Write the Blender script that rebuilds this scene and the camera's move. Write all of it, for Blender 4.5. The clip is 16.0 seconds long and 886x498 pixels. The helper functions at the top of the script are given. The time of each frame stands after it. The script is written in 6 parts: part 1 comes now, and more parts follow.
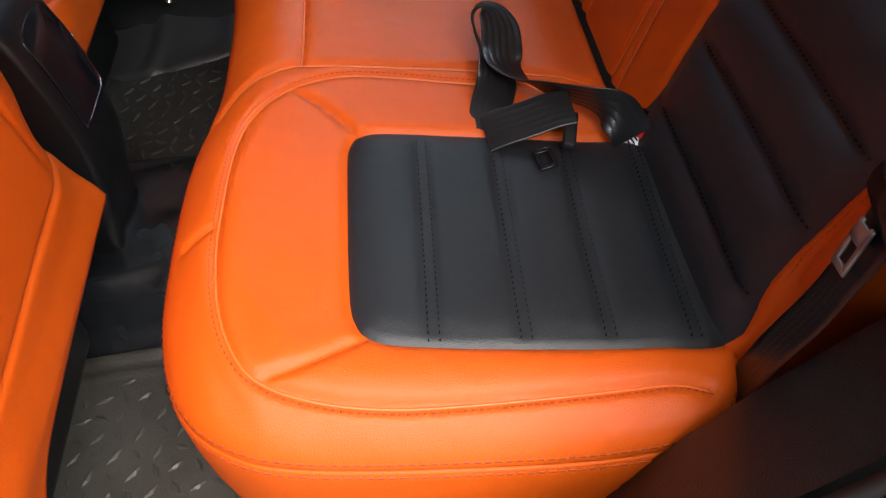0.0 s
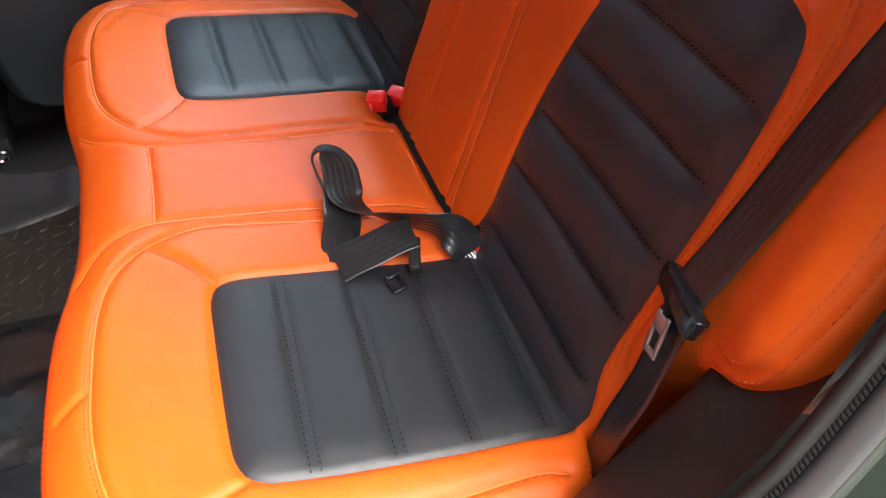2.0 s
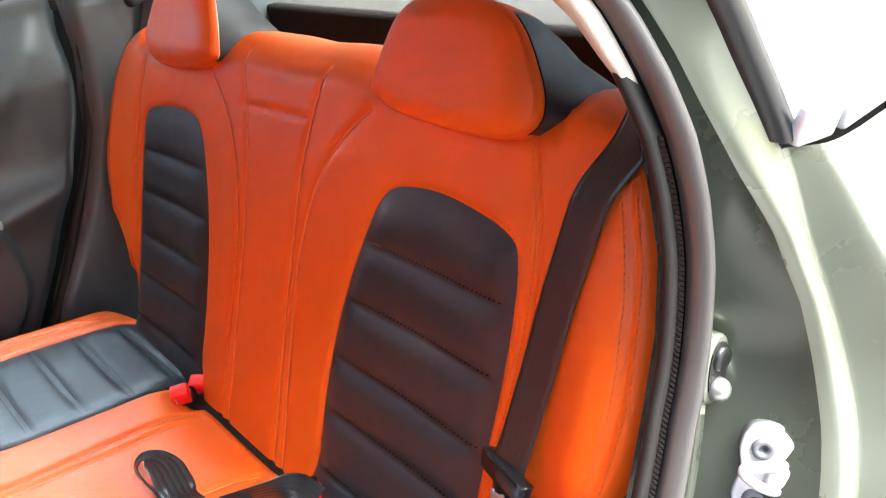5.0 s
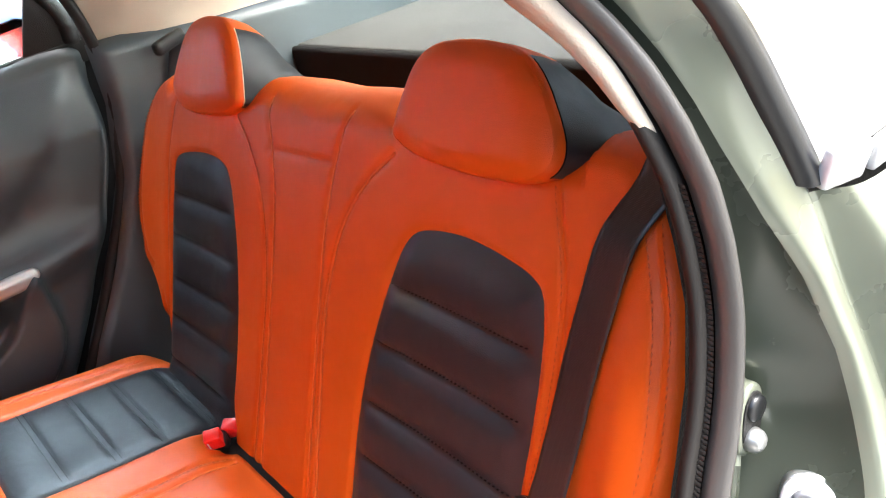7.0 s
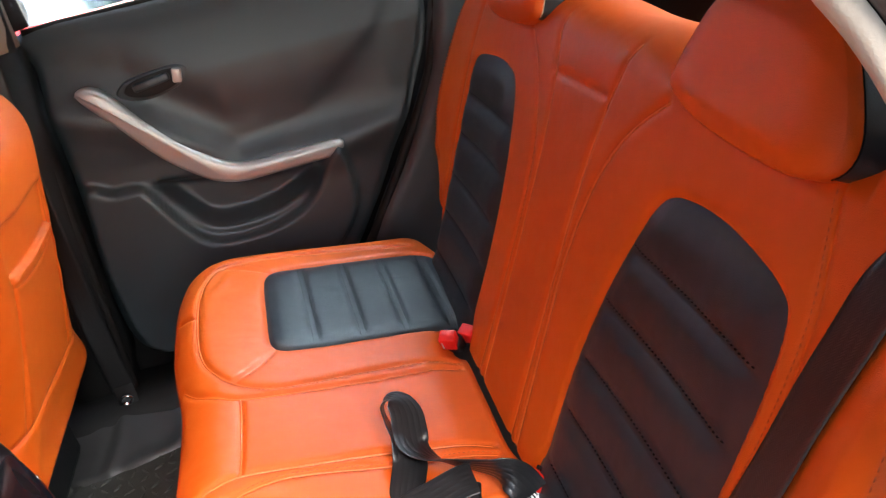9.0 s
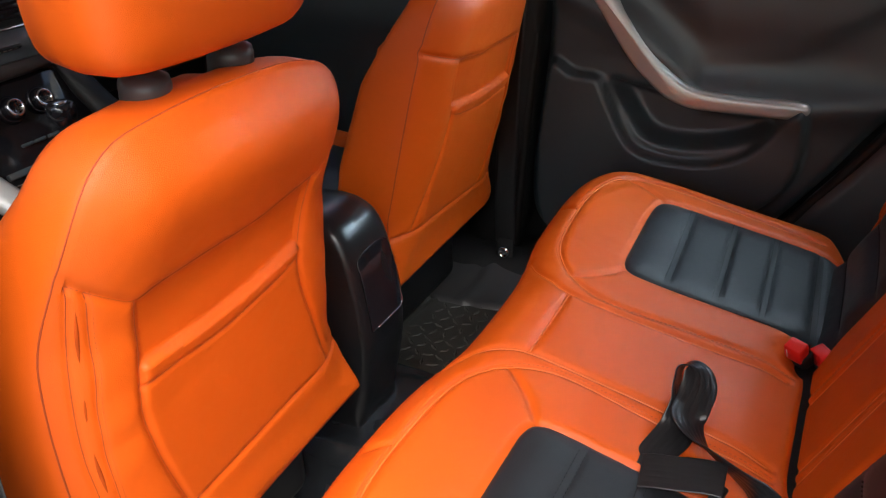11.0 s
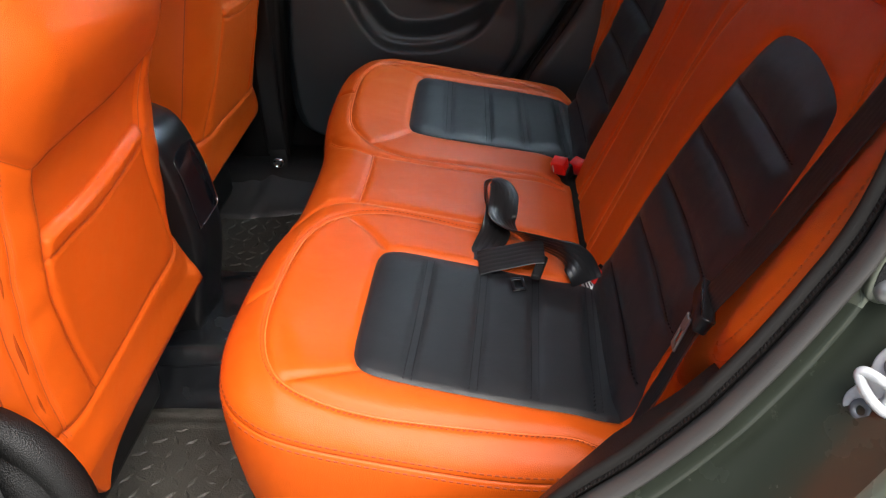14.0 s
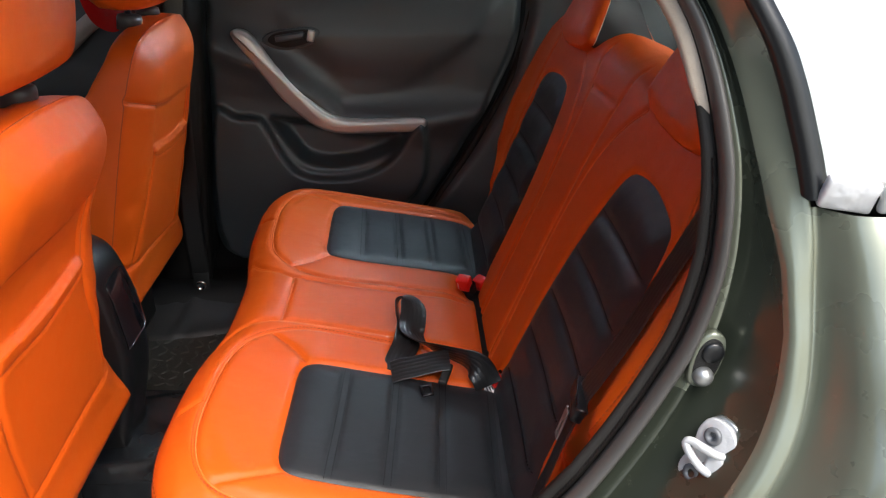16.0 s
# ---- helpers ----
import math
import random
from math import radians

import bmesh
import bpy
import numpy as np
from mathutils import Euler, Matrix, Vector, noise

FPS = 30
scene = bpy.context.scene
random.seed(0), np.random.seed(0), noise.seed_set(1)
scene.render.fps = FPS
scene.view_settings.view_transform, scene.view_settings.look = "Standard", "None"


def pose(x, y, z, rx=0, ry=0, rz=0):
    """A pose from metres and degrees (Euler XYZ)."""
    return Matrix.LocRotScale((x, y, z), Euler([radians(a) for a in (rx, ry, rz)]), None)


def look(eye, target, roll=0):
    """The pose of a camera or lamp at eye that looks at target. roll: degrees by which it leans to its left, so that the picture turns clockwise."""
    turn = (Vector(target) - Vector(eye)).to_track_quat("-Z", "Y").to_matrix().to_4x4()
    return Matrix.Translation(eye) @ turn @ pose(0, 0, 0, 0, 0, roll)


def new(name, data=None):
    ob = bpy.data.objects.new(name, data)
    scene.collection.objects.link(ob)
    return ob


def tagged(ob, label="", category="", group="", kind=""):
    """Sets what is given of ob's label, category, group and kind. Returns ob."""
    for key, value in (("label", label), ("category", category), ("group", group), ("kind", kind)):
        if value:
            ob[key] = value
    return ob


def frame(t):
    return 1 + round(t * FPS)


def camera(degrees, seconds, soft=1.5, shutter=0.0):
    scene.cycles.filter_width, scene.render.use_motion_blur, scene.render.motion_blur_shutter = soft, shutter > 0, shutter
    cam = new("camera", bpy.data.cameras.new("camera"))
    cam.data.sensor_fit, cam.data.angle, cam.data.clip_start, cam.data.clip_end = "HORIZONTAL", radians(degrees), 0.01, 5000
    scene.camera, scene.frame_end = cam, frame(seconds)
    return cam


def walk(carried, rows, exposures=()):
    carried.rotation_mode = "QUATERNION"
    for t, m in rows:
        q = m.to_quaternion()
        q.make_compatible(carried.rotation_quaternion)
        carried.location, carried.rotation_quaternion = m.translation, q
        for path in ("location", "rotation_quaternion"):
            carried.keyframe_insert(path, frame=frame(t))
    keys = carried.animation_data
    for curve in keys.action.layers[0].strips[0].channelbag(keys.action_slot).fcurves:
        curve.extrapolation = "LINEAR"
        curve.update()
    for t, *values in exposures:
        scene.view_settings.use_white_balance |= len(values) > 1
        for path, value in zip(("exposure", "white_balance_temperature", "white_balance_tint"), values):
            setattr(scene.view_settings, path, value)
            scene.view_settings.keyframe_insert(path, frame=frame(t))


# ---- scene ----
cam = camera(58.5, 16.0, 1.1, 0.15)
# seconds, eye, target, roll
PATH = [
    (0, (0.175, -0.799, 0.838), (0.172, 0.528, -0.658), -7.8),
    (0.5, (0.178, -0.802, 0.852), (0.239, 0.576, -0.596), -6.5),
    (1, (0.182, -0.805, 0.868), (0.32, 0.616, -0.532), -5.7),
    (1.5, (0.18, -0.816, 0.886), (0.433, 0.62, -0.482), -5.1),
    (2, (0.178, -0.828, 0.905), (0.564, 0.596, -0.446), -4.7),
    (2.5, (0.165, -0.829, 0.922), (0.735, 0.569, -0.39), -3.9),
    (3, (0.165, -0.834, 0.934), (0.885, 0.529, -0.34), -4.2),
    (3.5, (0.183, -0.851, 0.935), (0.973, 0.488, -0.323), -5.5),
    (4, (0.154, -0.879, 0.956), (1.011, 0.487, -0.227), -7.7),
    (4.5, (0.133, -0.897, 0.974), (1.103, 0.504, -0.072), -10.0),
    (4.7, (0.132, -0.9, 0.977), (1.158, 0.505, -0.01), -10.5),
    (6.8, (0.155, -0.893, 0.989), (1.153, 0.605, 0.116), -13.6),
    (7, (0.151, -0.896, 0.992), (1.149, 0.602, 0.121), -13.7),
    (7.5, (0.149, -0.901, 0.998), (1.065, 0.657, 0.14), -14.5),
    (8, (0.161, -0.9, 0.997), (0.9, 0.729, 0.102), -14.2),
    (8.5, (0.202, -0.887, 0.997), (0.698, 0.807, 0.056), -14.3),
    (9, (0.255, -0.868, 0.994), (0.48, 0.886, 0.061), -12.7),
    (9.5, (0.29, -0.864, 0.993), (0.22, 0.898, 0.049), -8.5),
    (10, (0.318, -0.86, 0.976), (-0.063, 0.859, 0.026), -4.7),
    (10.2, (0.33, -0.862, 0.98), (-0.186, 0.818, 0.026), -4.2),
    (12.3, (0.36, -0.937, 0.96), (-0.568, 0.546, -0.01), -0.6),
    (12.5, (0.362, -0.957, 0.958), (-0.478, 0.572, -0.02), -0.8),
    (13, (0.292, -1.006, 0.927), (-0.208, 0.637, -0.098), -0.5),
    (13.5, (0.263, -1.063, 0.918), (0.006, 0.606, -0.154), -0.8),
    (14, (0.259, -1.098, 0.92), (0.117, 0.582, -0.155), -2.2),
    (14.5, (0.259, -1.124, 0.917), (0.176, 0.577, -0.131), -3.2),
    (15, (0.258, -1.143, 0.935), (0.218, 0.6, -0.046), -3.0),
    (15.5, (0.253, -1.168, 0.966), (0.268, 0.625, 0.08), -1.1),
    (16, (0.274, -1.217, 0.982), (0.339, 0.607, 0.163), -0.3),
]
EXPOSURE = [(0.0, 0.98), (0.5, 1.18), (1.0, 1.60), (1.5, 1.92), (2.0, 2.12), (2.5, 2.5), (3.5, 3.06), (4.7, 3.02), (7.0, 2.76), (8.0, 2.78), (8.7, 2.48), (9.5, 1.70), (10.2, 1.38), (12.3, 1.12), (13.0, 1.30), (13.5, 1.22), (14.5, 1.08), (16.0, 1.10)]

walk(cam, [(t, look(eye, target, roll)) for t, eye, target, roll in PATH], EXPOSURE)

# ---------------------------------------------------------------- light
world = bpy.data.worlds.new("world")
scene.world = world
world.use_nodes = True
wn = world.node_tree
sky = wn.nodes.new("ShaderNodeTexSky")
sky.sky_type = "NISHITA"
sky.sun_disc = False
sky.sun_elevation, sky.sun_rotation = radians(55), radians(147)
sky.air_density, sky.dust_density = 1.4, 3.0
wn.nodes["Background"].inputs["Strength"].default_value = 0.15
wn.links.new(sky.outputs["Color"], wn.nodes["Background"].inputs["Color"])
sun = new("sun", bpy.data.lights.new("sun", "SUN"))
sun.data.energy, sun.data.angle, sun.data.color = 2.7, radians(50), (1.0, 0.97, 0.93)
sun.matrix_world = look((1.9, -2.9, 5.2), (0, 0, 0.4))
# sky light that comes in over the parked car through the far rear window
glow = new("window_light", bpy.data.lights.new("window_light", "AREA"))
glow.data.shape, glow.data.size, glow.data.size_y = "RECTANGLE", 0.30, 0.22
glow.data.energy, glow.data.color = 4.7, (0.66, 0.86, 1.0)
glow.data.spread = radians(75)
glow.matrix_world = look((0.48, 0.79, 0.99), (-0.06, 0.19, 0.33))

# ---------------------------------------------------------------- materials
def material(name, color, rough=0.5, metal=0.0, vary=0.12, vary_scale=9.0, grain=0.0, grain_scale=700.0, relief=0.0, relief_scale=40.0,
             spec=0.5, rough_vary=0.12, coat=0.0, sheen=0.0, cells=False, dirt=None):
    """A painted, moulded or covered surface: colour that drifts, gloss that drifts, fine grain and broad unevenness as bump."""
    m = bpy.data.materials.new(name)
    m.use_nodes = True
    n, l = m.node_tree.nodes, m.node_tree.links
    b = n["Principled BSDF"]
    b.inputs["Metallic"].default_value = metal
    b.inputs["Specular IOR Level"].default_value = spec
    b.inputs["Coat Weight"].default_value = coat
    b.inputs["Coat Roughness"].default_value = 0.08
    b.inputs["Sheen Weight"].default_value = sheen
    b.inputs["Sheen Roughness"].default_value = 0.35
    b.inputs["Sheen Tint"].default_value = (0.85, 0.93, 1.0, 1)
    co = n.new("ShaderNodeTexCoord")
    broad = n.new("ShaderNodeTexNoise")
    broad.inputs["Scale"].default_value, broad.inputs["Detail"].default_value = vary_scale, 5
    l.new(co.outputs["Object"], broad.inputs["Vector"])
    mix = n.new("ShaderNodeMix")
    mix.data_type = "RGBA"
    mix.inputs["A"].default_value = (*[c * (1 - vary) for c in color], 1)
    mix.inputs["B"].default_value = (*[min(1, c * (1 + vary)) for c in color], 1)
    l.new(broad.outputs["Fac"], mix.inputs["Factor"])
    last = mix.outputs["Result"]
    if dirt:
        spots = n.new("ShaderNodeTexNoise")
        spots.inputs["Scale"].default_value, spots.inputs["Detail"].default_value, spots.inputs["Roughness"].default_value = dirt[1], 8, 0.7
        l.new(co.outputs["Object"], spots.inputs["Vector"])
        ramp = n.new("ShaderNodeMapRange")
        ramp.inputs["From Min"].default_value, ramp.inputs["From Max"].default_value = dirt[2], dirt[2] + 0.14
        l.new(spots.outputs["Fac"], ramp.inputs["Value"])
        over = n.new("ShaderNodeMix")
        over.data_type = "RGBA"
        over.inputs["B"].default_value = (*dirt[0], 1)
        l.new(ramp.outputs["Result"], over.inputs["Factor"])
        l.new(last, over.inputs["A"])
        last = over.outputs["Result"]
    l.new(last, b.inputs["Base Color"])
    rr = n.new("ShaderNodeMapRange")
    rr.inputs["To Min"].default_value, rr.inputs["To Max"].default_value = max(0.02, rough - rough_vary), min(1, rough + rough_vary)
    l.new(broad.outputs["Fac"], rr.inputs["Value"])
    l.new(rr.outputs["Result"], b.inputs["Roughness"])
    top = None
    if relief:
        wave = n.new("ShaderNodeTexNoise")
        wave.inputs["Scale"].default_value, wave.inputs["Detail"].default_value = relief_scale, 2
        l.new(co.outputs["Object"], wave.inputs["Vector"])
        bump = n.new("ShaderNodeBump")
        bump.inputs["Strength"].default_value, bump.inputs["Distance"].default_value = 1.0, relief
        l.new(wave.outputs["Fac"], bump.inputs["Height"])
        top = bump.outputs["Normal"]
    if grain:
        fine = n.new("ShaderNodeTexVoronoi" if cells else "ShaderNodeTexNoise")
        fine.inputs["Scale"].default_value = grain_scale
        l.new(co.outputs["Object"], fine.inputs["Vector"])
        bump = n.new("ShaderNodeBump")
        bump.inputs["Strength"].default_value, bump.inputs["Distance"].default_value = 1.0, grain
        l.new(fine.outputs["Distance" if cells else "Fac"], bump.inputs["Height"])
        if top:
            l.new(top, bump.inputs["Normal"])
        top = bump.outputs["Normal"]
    if top:
        l.new(top, b.inputs["Normal"])
    return m


def webbing_material():
    m = bpy.data.materials.new("webbing")
    m.use_nodes = True
    n, l = m.node_tree.nodes, m.node_tree.links
    b = n["Principled BSDF"]
    b.inputs["Base Color"].default_value = (0.014, 0.014, 0.0148, 1)
    b.inputs["Roughness"].default_value = 0.29
    b.inputs["Specular IOR Level"].default_value = 0.55
    uv = n.new("ShaderNodeUVMap")
    sep = n.new("ShaderNodeSeparateXYZ")
    l.new(uv.outputs["UV"], sep.inputs["Vector"])
    zig = n.new("ShaderNodeMath")
    zig.operation, zig.inputs[1].default_value = "PINGPONG", 0.0833
    l.new(sep.outputs["X"], zig.inputs[0])
    add = n.new("ShaderNodeMath")
    add.operation, add.inputs[1].default_value = "MULTIPLY_ADD", 0.07
    l.new(zig.outputs[0], add.inputs[0])
    l.new(sep.outputs["Y"], add.inputs[2])
    sine = n.new("ShaderNodeMath")
    sine.operation, sine.inputs[1].default_value = "MULTIPLY", 1900.0
    l.new(add.outputs[0], sine.inputs[0])
    wave = n.new("ShaderNodeMath")
    wave.operation = "SINE"
    l.new(sine.outputs[0], wave.inputs[0])
    fine = n.new("ShaderNodeMath")
    fine.operation, fine.inputs[1].default_value = "MULTIPLY", 0.22
    l.new(wave.outputs[0], fine.inputs[0])
    ridge = n.new("ShaderNodeMath")
    ridge.operation, ridge.inputs[1].default_value = "MULTIPLY_ADD", 9.0
    l.new(zig.outputs[0], ridge.inputs[0])
    l.new(fine.outputs[0], ridge.inputs[2])
    bump = n.new("ShaderNodeBump")
    bump.inputs["Strength"].default_value, bump.inputs["Distance"].default_value = 0.5, 0.0003
    l.new(ridge.outputs[0], bump.inputs["Height"])
    l.new(bump.outputs["Normal"], b.inputs["Normal"])
    return m


def glass_material(name, tint, rough=0.02):
    m = bpy.data.materials.new(name)
    m.use_nodes = True
    b = m.node_tree.nodes["Principled BSDF"]
    b.inputs["Base Color"].default_value = (*tint, 1)
    b.inputs["Transmission Weight"].default_value = 1.0
    b.inputs["Roughness"].default_value = rough
    b.inputs["IOR"].default_value = 1.45
    return m


ORANGE = material("orange_leatherette", (0.63, 0.090, 0.0040), 0.46, vary=0.07, vary_scale=5, grain=0.00018, grain_scale=1100, relief=0.0018, relief_scale=24, cells=True, rough_vary=0.06, spec=0.34)
BLACK = material("black_leatherette", (0.0120, 0.0140, 0.0170), 0.45, spec=0.55, vary=0.15, vary_scale=6, grain=0.00018, grain_scale=1100, relief=0.0012, relief_scale=30, cells=True, rough_vary=0.06, sheen=0.04)
THREAD = material("orange_thread", (0.50, 0.075, 0.009), 0.6, vary=0.1)
# orange lightened to paint the thin highlight along the welts
LIT_PIPING = material("orange_piping_highlight", (0.72, 0.14, 0.022), 0.42, vary=0.08)
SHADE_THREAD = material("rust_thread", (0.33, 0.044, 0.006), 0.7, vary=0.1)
DARK_THREAD = material("charcoal_thread", (0.005, 0.005, 0.0055), 0.8, spec=0.1, vary=0.1)
PALE_THREAD = material("pale_thread", (0.75, 0.6, 0.5), 0.6, vary=0.1)
WEB = webbing_material()
PLASTIC = material("grained_black_plastic", (0.010, 0.0098, 0.0096), 0.5, spec=0.32, grain=0.0005, grain_scale=600, vary=0.15, cells=True)
COLLAR = material("grey_collar_plastic", (0.045, 0.043, 0.042), 0.4, spec=0.5, vary=0.1)
TRIM = material("charcoal_door_plastic", (0.036, 0.048, 0.054), 0.36, spec=0.7, grain=0.00018, grain_scale=700, vary=0.12, vary_scale=4, cells=True)
GLOSS = material("gloss_black_plastic", (0.008, 0.008, 0.01), 0.12, vary=0.1, rough_vary=0.05, spec=0.4, coat=0.15)
RED = material("red_button_plastic", (0.85, 0.02, 0.014), 0.3, vary=0.06)
CHROME = material("chrome", (0.75, 0.75, 0.76), 0.16, metal=1.0, vary=0.05)
SILVER = material("silver_painted_plastic", (0.55, 0.53, 0.5), 0.34, metal=0.55, vary=0.07, grain=0.0002, grain_scale=1500, coat=0.2)
RUBBER = material("rubber_seal", (0.011, 0.0095, 0.0085), 0.6, spec=0.3, vary=0.2, vary_scale=14, grain=0.00015, grain_scale=700)
LIP_RUBBER = material("weathered_rubber_lip", (0.052, 0.049, 0.046), 0.46, vary=0.35, vary_scale=9, grain=0.00012, grain_scale=600)
FILM = material("silvered_window_film", (0.62, 0.62, 0.6), 0.08, metal=0.85, vary=0.06, rough_vary=0.03)
MAT = material("dusty_rubber_mat", (0.056, 0.053, 0.046), 0.42, spec=0.5, vary=0.3, vary_scale=10, grain=0.001, grain_scale=300, dirt=((0.034, 0.030, 0.024), 14, 0.52))
VINYL = material("creased_black_vinyl", (0.013, 0.0145, 0.017), 0.26, spec=0.8, vary=0.2, vary_scale=8, relief=0.012, relief_scale=11, grain=0.0004, grain_scale=500)
VINYL_SATIN = material("satin_black_plastic", (0.008, 0.0085, 0.0095), 0.3, vary=0.15, rough_vary=0.06, grain=0.0001, grain_scale=900)
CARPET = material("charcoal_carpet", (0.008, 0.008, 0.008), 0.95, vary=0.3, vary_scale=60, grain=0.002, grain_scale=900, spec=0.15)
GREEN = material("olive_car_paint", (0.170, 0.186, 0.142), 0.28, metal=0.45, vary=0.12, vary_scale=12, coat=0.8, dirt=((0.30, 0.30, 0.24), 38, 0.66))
# same olive paint in a darker copy; the jamb's shade is in its colour
GREEN_SHADED = material("olive_paint_shaded", (0.034, 0.041, 0.030), 0.25, metal=0.2, vary=0.2, vary_scale=14, coat=0.5, dirt=((0.16, 0.165, 0.13), 60, 0.64))
STEEL = material("zinc_plated_steel", (0.38, 0.385, 0.38), 0.38, metal=0.8, vary=0.2, vary_scale=40)
SCREW = material("grey_screw_steel", (0.13, 0.135, 0.145), 0.45, metal=0.3, vary=0.15)
WHITE_ZINC = material("white_plated_steel", (0.52, 0.53, 0.54), 0.42, metal=0.2, vary=0.08, vary_scale=40, grain=0.0008, grain_scale=200)
BEIGE = material("beige_headliner", (0.50, 0.43, 0.34), 0.9, vary=0.06, grain=0.001, grain_scale=900, spec=0.2)
PILLAR = material("beige_pillar_plastic", (0.40, 0.335, 0.265), 0.55, vary=0.08, grain=0.0004, grain_scale=600)
# brown that paints the shadow inside the gaping zip folds
ZIP_SHADE = material("brown_zip_tape", (0.36, 0.052, 0.006), 0.8, spec=0.1, vary=0.5, vary_scale=60)
SHELF_GREY = material("dusty_grey_shelf_cloth", (0.045, 0.046, 0.044), 0.75, vary=0.15, vary_scale=5, grain=0.001, grain_scale=700, spec=0.4)
GREY_PLASTER = material("weathered_grey_plaster", (0.20, 0.20, 0.19), 0.85, vary=0.2, vary_scale=1.5, grain=0.003, grain_scale=90)
BRICK = material("grey_block_wall", (0.10, 0.095, 0.09), 0.9, vary=0.2, vary_scale=3, grain=0.004, grain_scale=60)
TAPE = material("silver_foil_tape", (0.62, 0.63, 0.65), 0.4, metal=0.35, vary=0.08, vary_scale=30, relief=0.003, relief_scale=60)
LABEL = material("white_label", (0.8, 0.8, 0.78), 0.6, vary=0.05)
GROUND = material("dusty_concrete", (0.30, 0.29, 0.265), 0.85, vary=0.16, vary_scale=1.6, grain=0.004, grain_scale=60, relief=0.01, relief_scale=5, dirt=((0.20, 0.19, 0.17), 2.2, 0.55))
PLASTER = material("whitewashed_plaster", (0.78, 0.76, 0.71), 0.85, vary=0.07, vary_scale=1.5, grain=0.003, grain_scale=90, dirt=((0.55, 0.52, 0.47), 1.3, 0.6))
REDPAINT = material("red_car_paint", (0.55, 0.012, 0.012), 0.2, vary=0.06, coat=0.9)
GLASS = glass_material("window_glass", (0.92, 0.95, 0.94))
TINT = glass_material("tinted_glass", (0.34, 0.39, 0.38))

# ---------------------------------------------------------------- mesh tools
def thing(name, label, category, group="", kind="", at=(0, 0, 0)):
    ob = new(name)
    ob.location = at
    ob.empty_display_size = 0.05
    return tagged(ob, label, category, group, kind)


def build(name, verts, faces, mat, parent=None, label="", smooth=True, uvs=None):
    me = bpy.data.meshes.new(name)
    me.from_pydata([tuple(map(float, v)) for v in verts], [], [tuple(int(i) for i in f) for f in faces])
    me.polygons.foreach_set("use_smooth", [smooth] * len(me.polygons))
    if uvs is not None:
        layer = me.uv_layers.new(name="UVMap")
        flat = np.array([uvs[lo.vertex_index] for lo in me.loops], float).ravel()
        layer.data.foreach_set("uv", flat)
    me.materials.append(mat)
    ob = new(name, me)
    if parent is not None:
        ob.parent = parent
        ob.location = -Vector(parent.location) if parent.type == "EMPTY" else (0, 0, 0)
    if label:
        ob["label"] = label
    return ob


def spline(points, per=8, closed=False):
    """A smooth curve through the points (Catmull-Rom)."""
    p = np.array(points, float)
    n = len(p)
    out = []
    for i in range(n if closed else n - 1):
        a, b, c, d = (p[(i + k) % n] if closed else p[min(max(i + k, 0), n - 1)] for k in (-1, 0, 1, 2))
        for s in np.linspace(0, 1, per, endpoint=False):
            out.append(0.5 * (2 * b + (c - a) * s + (2 * a - 5 * b + 4 * c - d) * s**2 + (3 * b - a - 3 * c + d) * s**3))
    if not closed:
        out.append(p[-1])
    return np.array(out)


def evenly(line, step):
    d = np.r_[0, np.cumsum(np.linalg.norm(np.diff(line, axis=0), axis=1))]
    s = np.linspace(0, d[-1], max(2, int(d[-1] / step) + 1))
    return np.stack([np.interp(s, d, line[:, k]) for k in range(line.shape[1])], 1)


def nearest(P, line, closed=False):
    """The distance of each point from a polyline, and the nearest place on it."""
    best, place = np.full(len(P), 9.0), np.zeros_like(P)
    ends = np.roll(line, -1, 0) if closed else line[1:]
    for a, b in zip(line if closed else line[:-1], ends):
        ab = b - a
        s = np.clip((P - a) @ ab / (ab @ ab + 1e-12), 0, 1)[:, None]
        q = a + s * ab
        d = np.linalg.norm(P - q, axis=1)
        m = d < best
        best[m], place[m] = d[m], q[m]
    return best, place


def within(P, poly):
    x, y = P[:, 0], P[:, 1]
    hit = np.zeros(len(P), bool)
    for (ax, ay), (bx, by) in zip(poly, np.roll(poly, -1, 0)):
        if ay != by:
            hit ^= ((ay > y) != (by > y)) & (x < (bx - ax) * (y - ay) / (by - ay) + ax)
    return hit


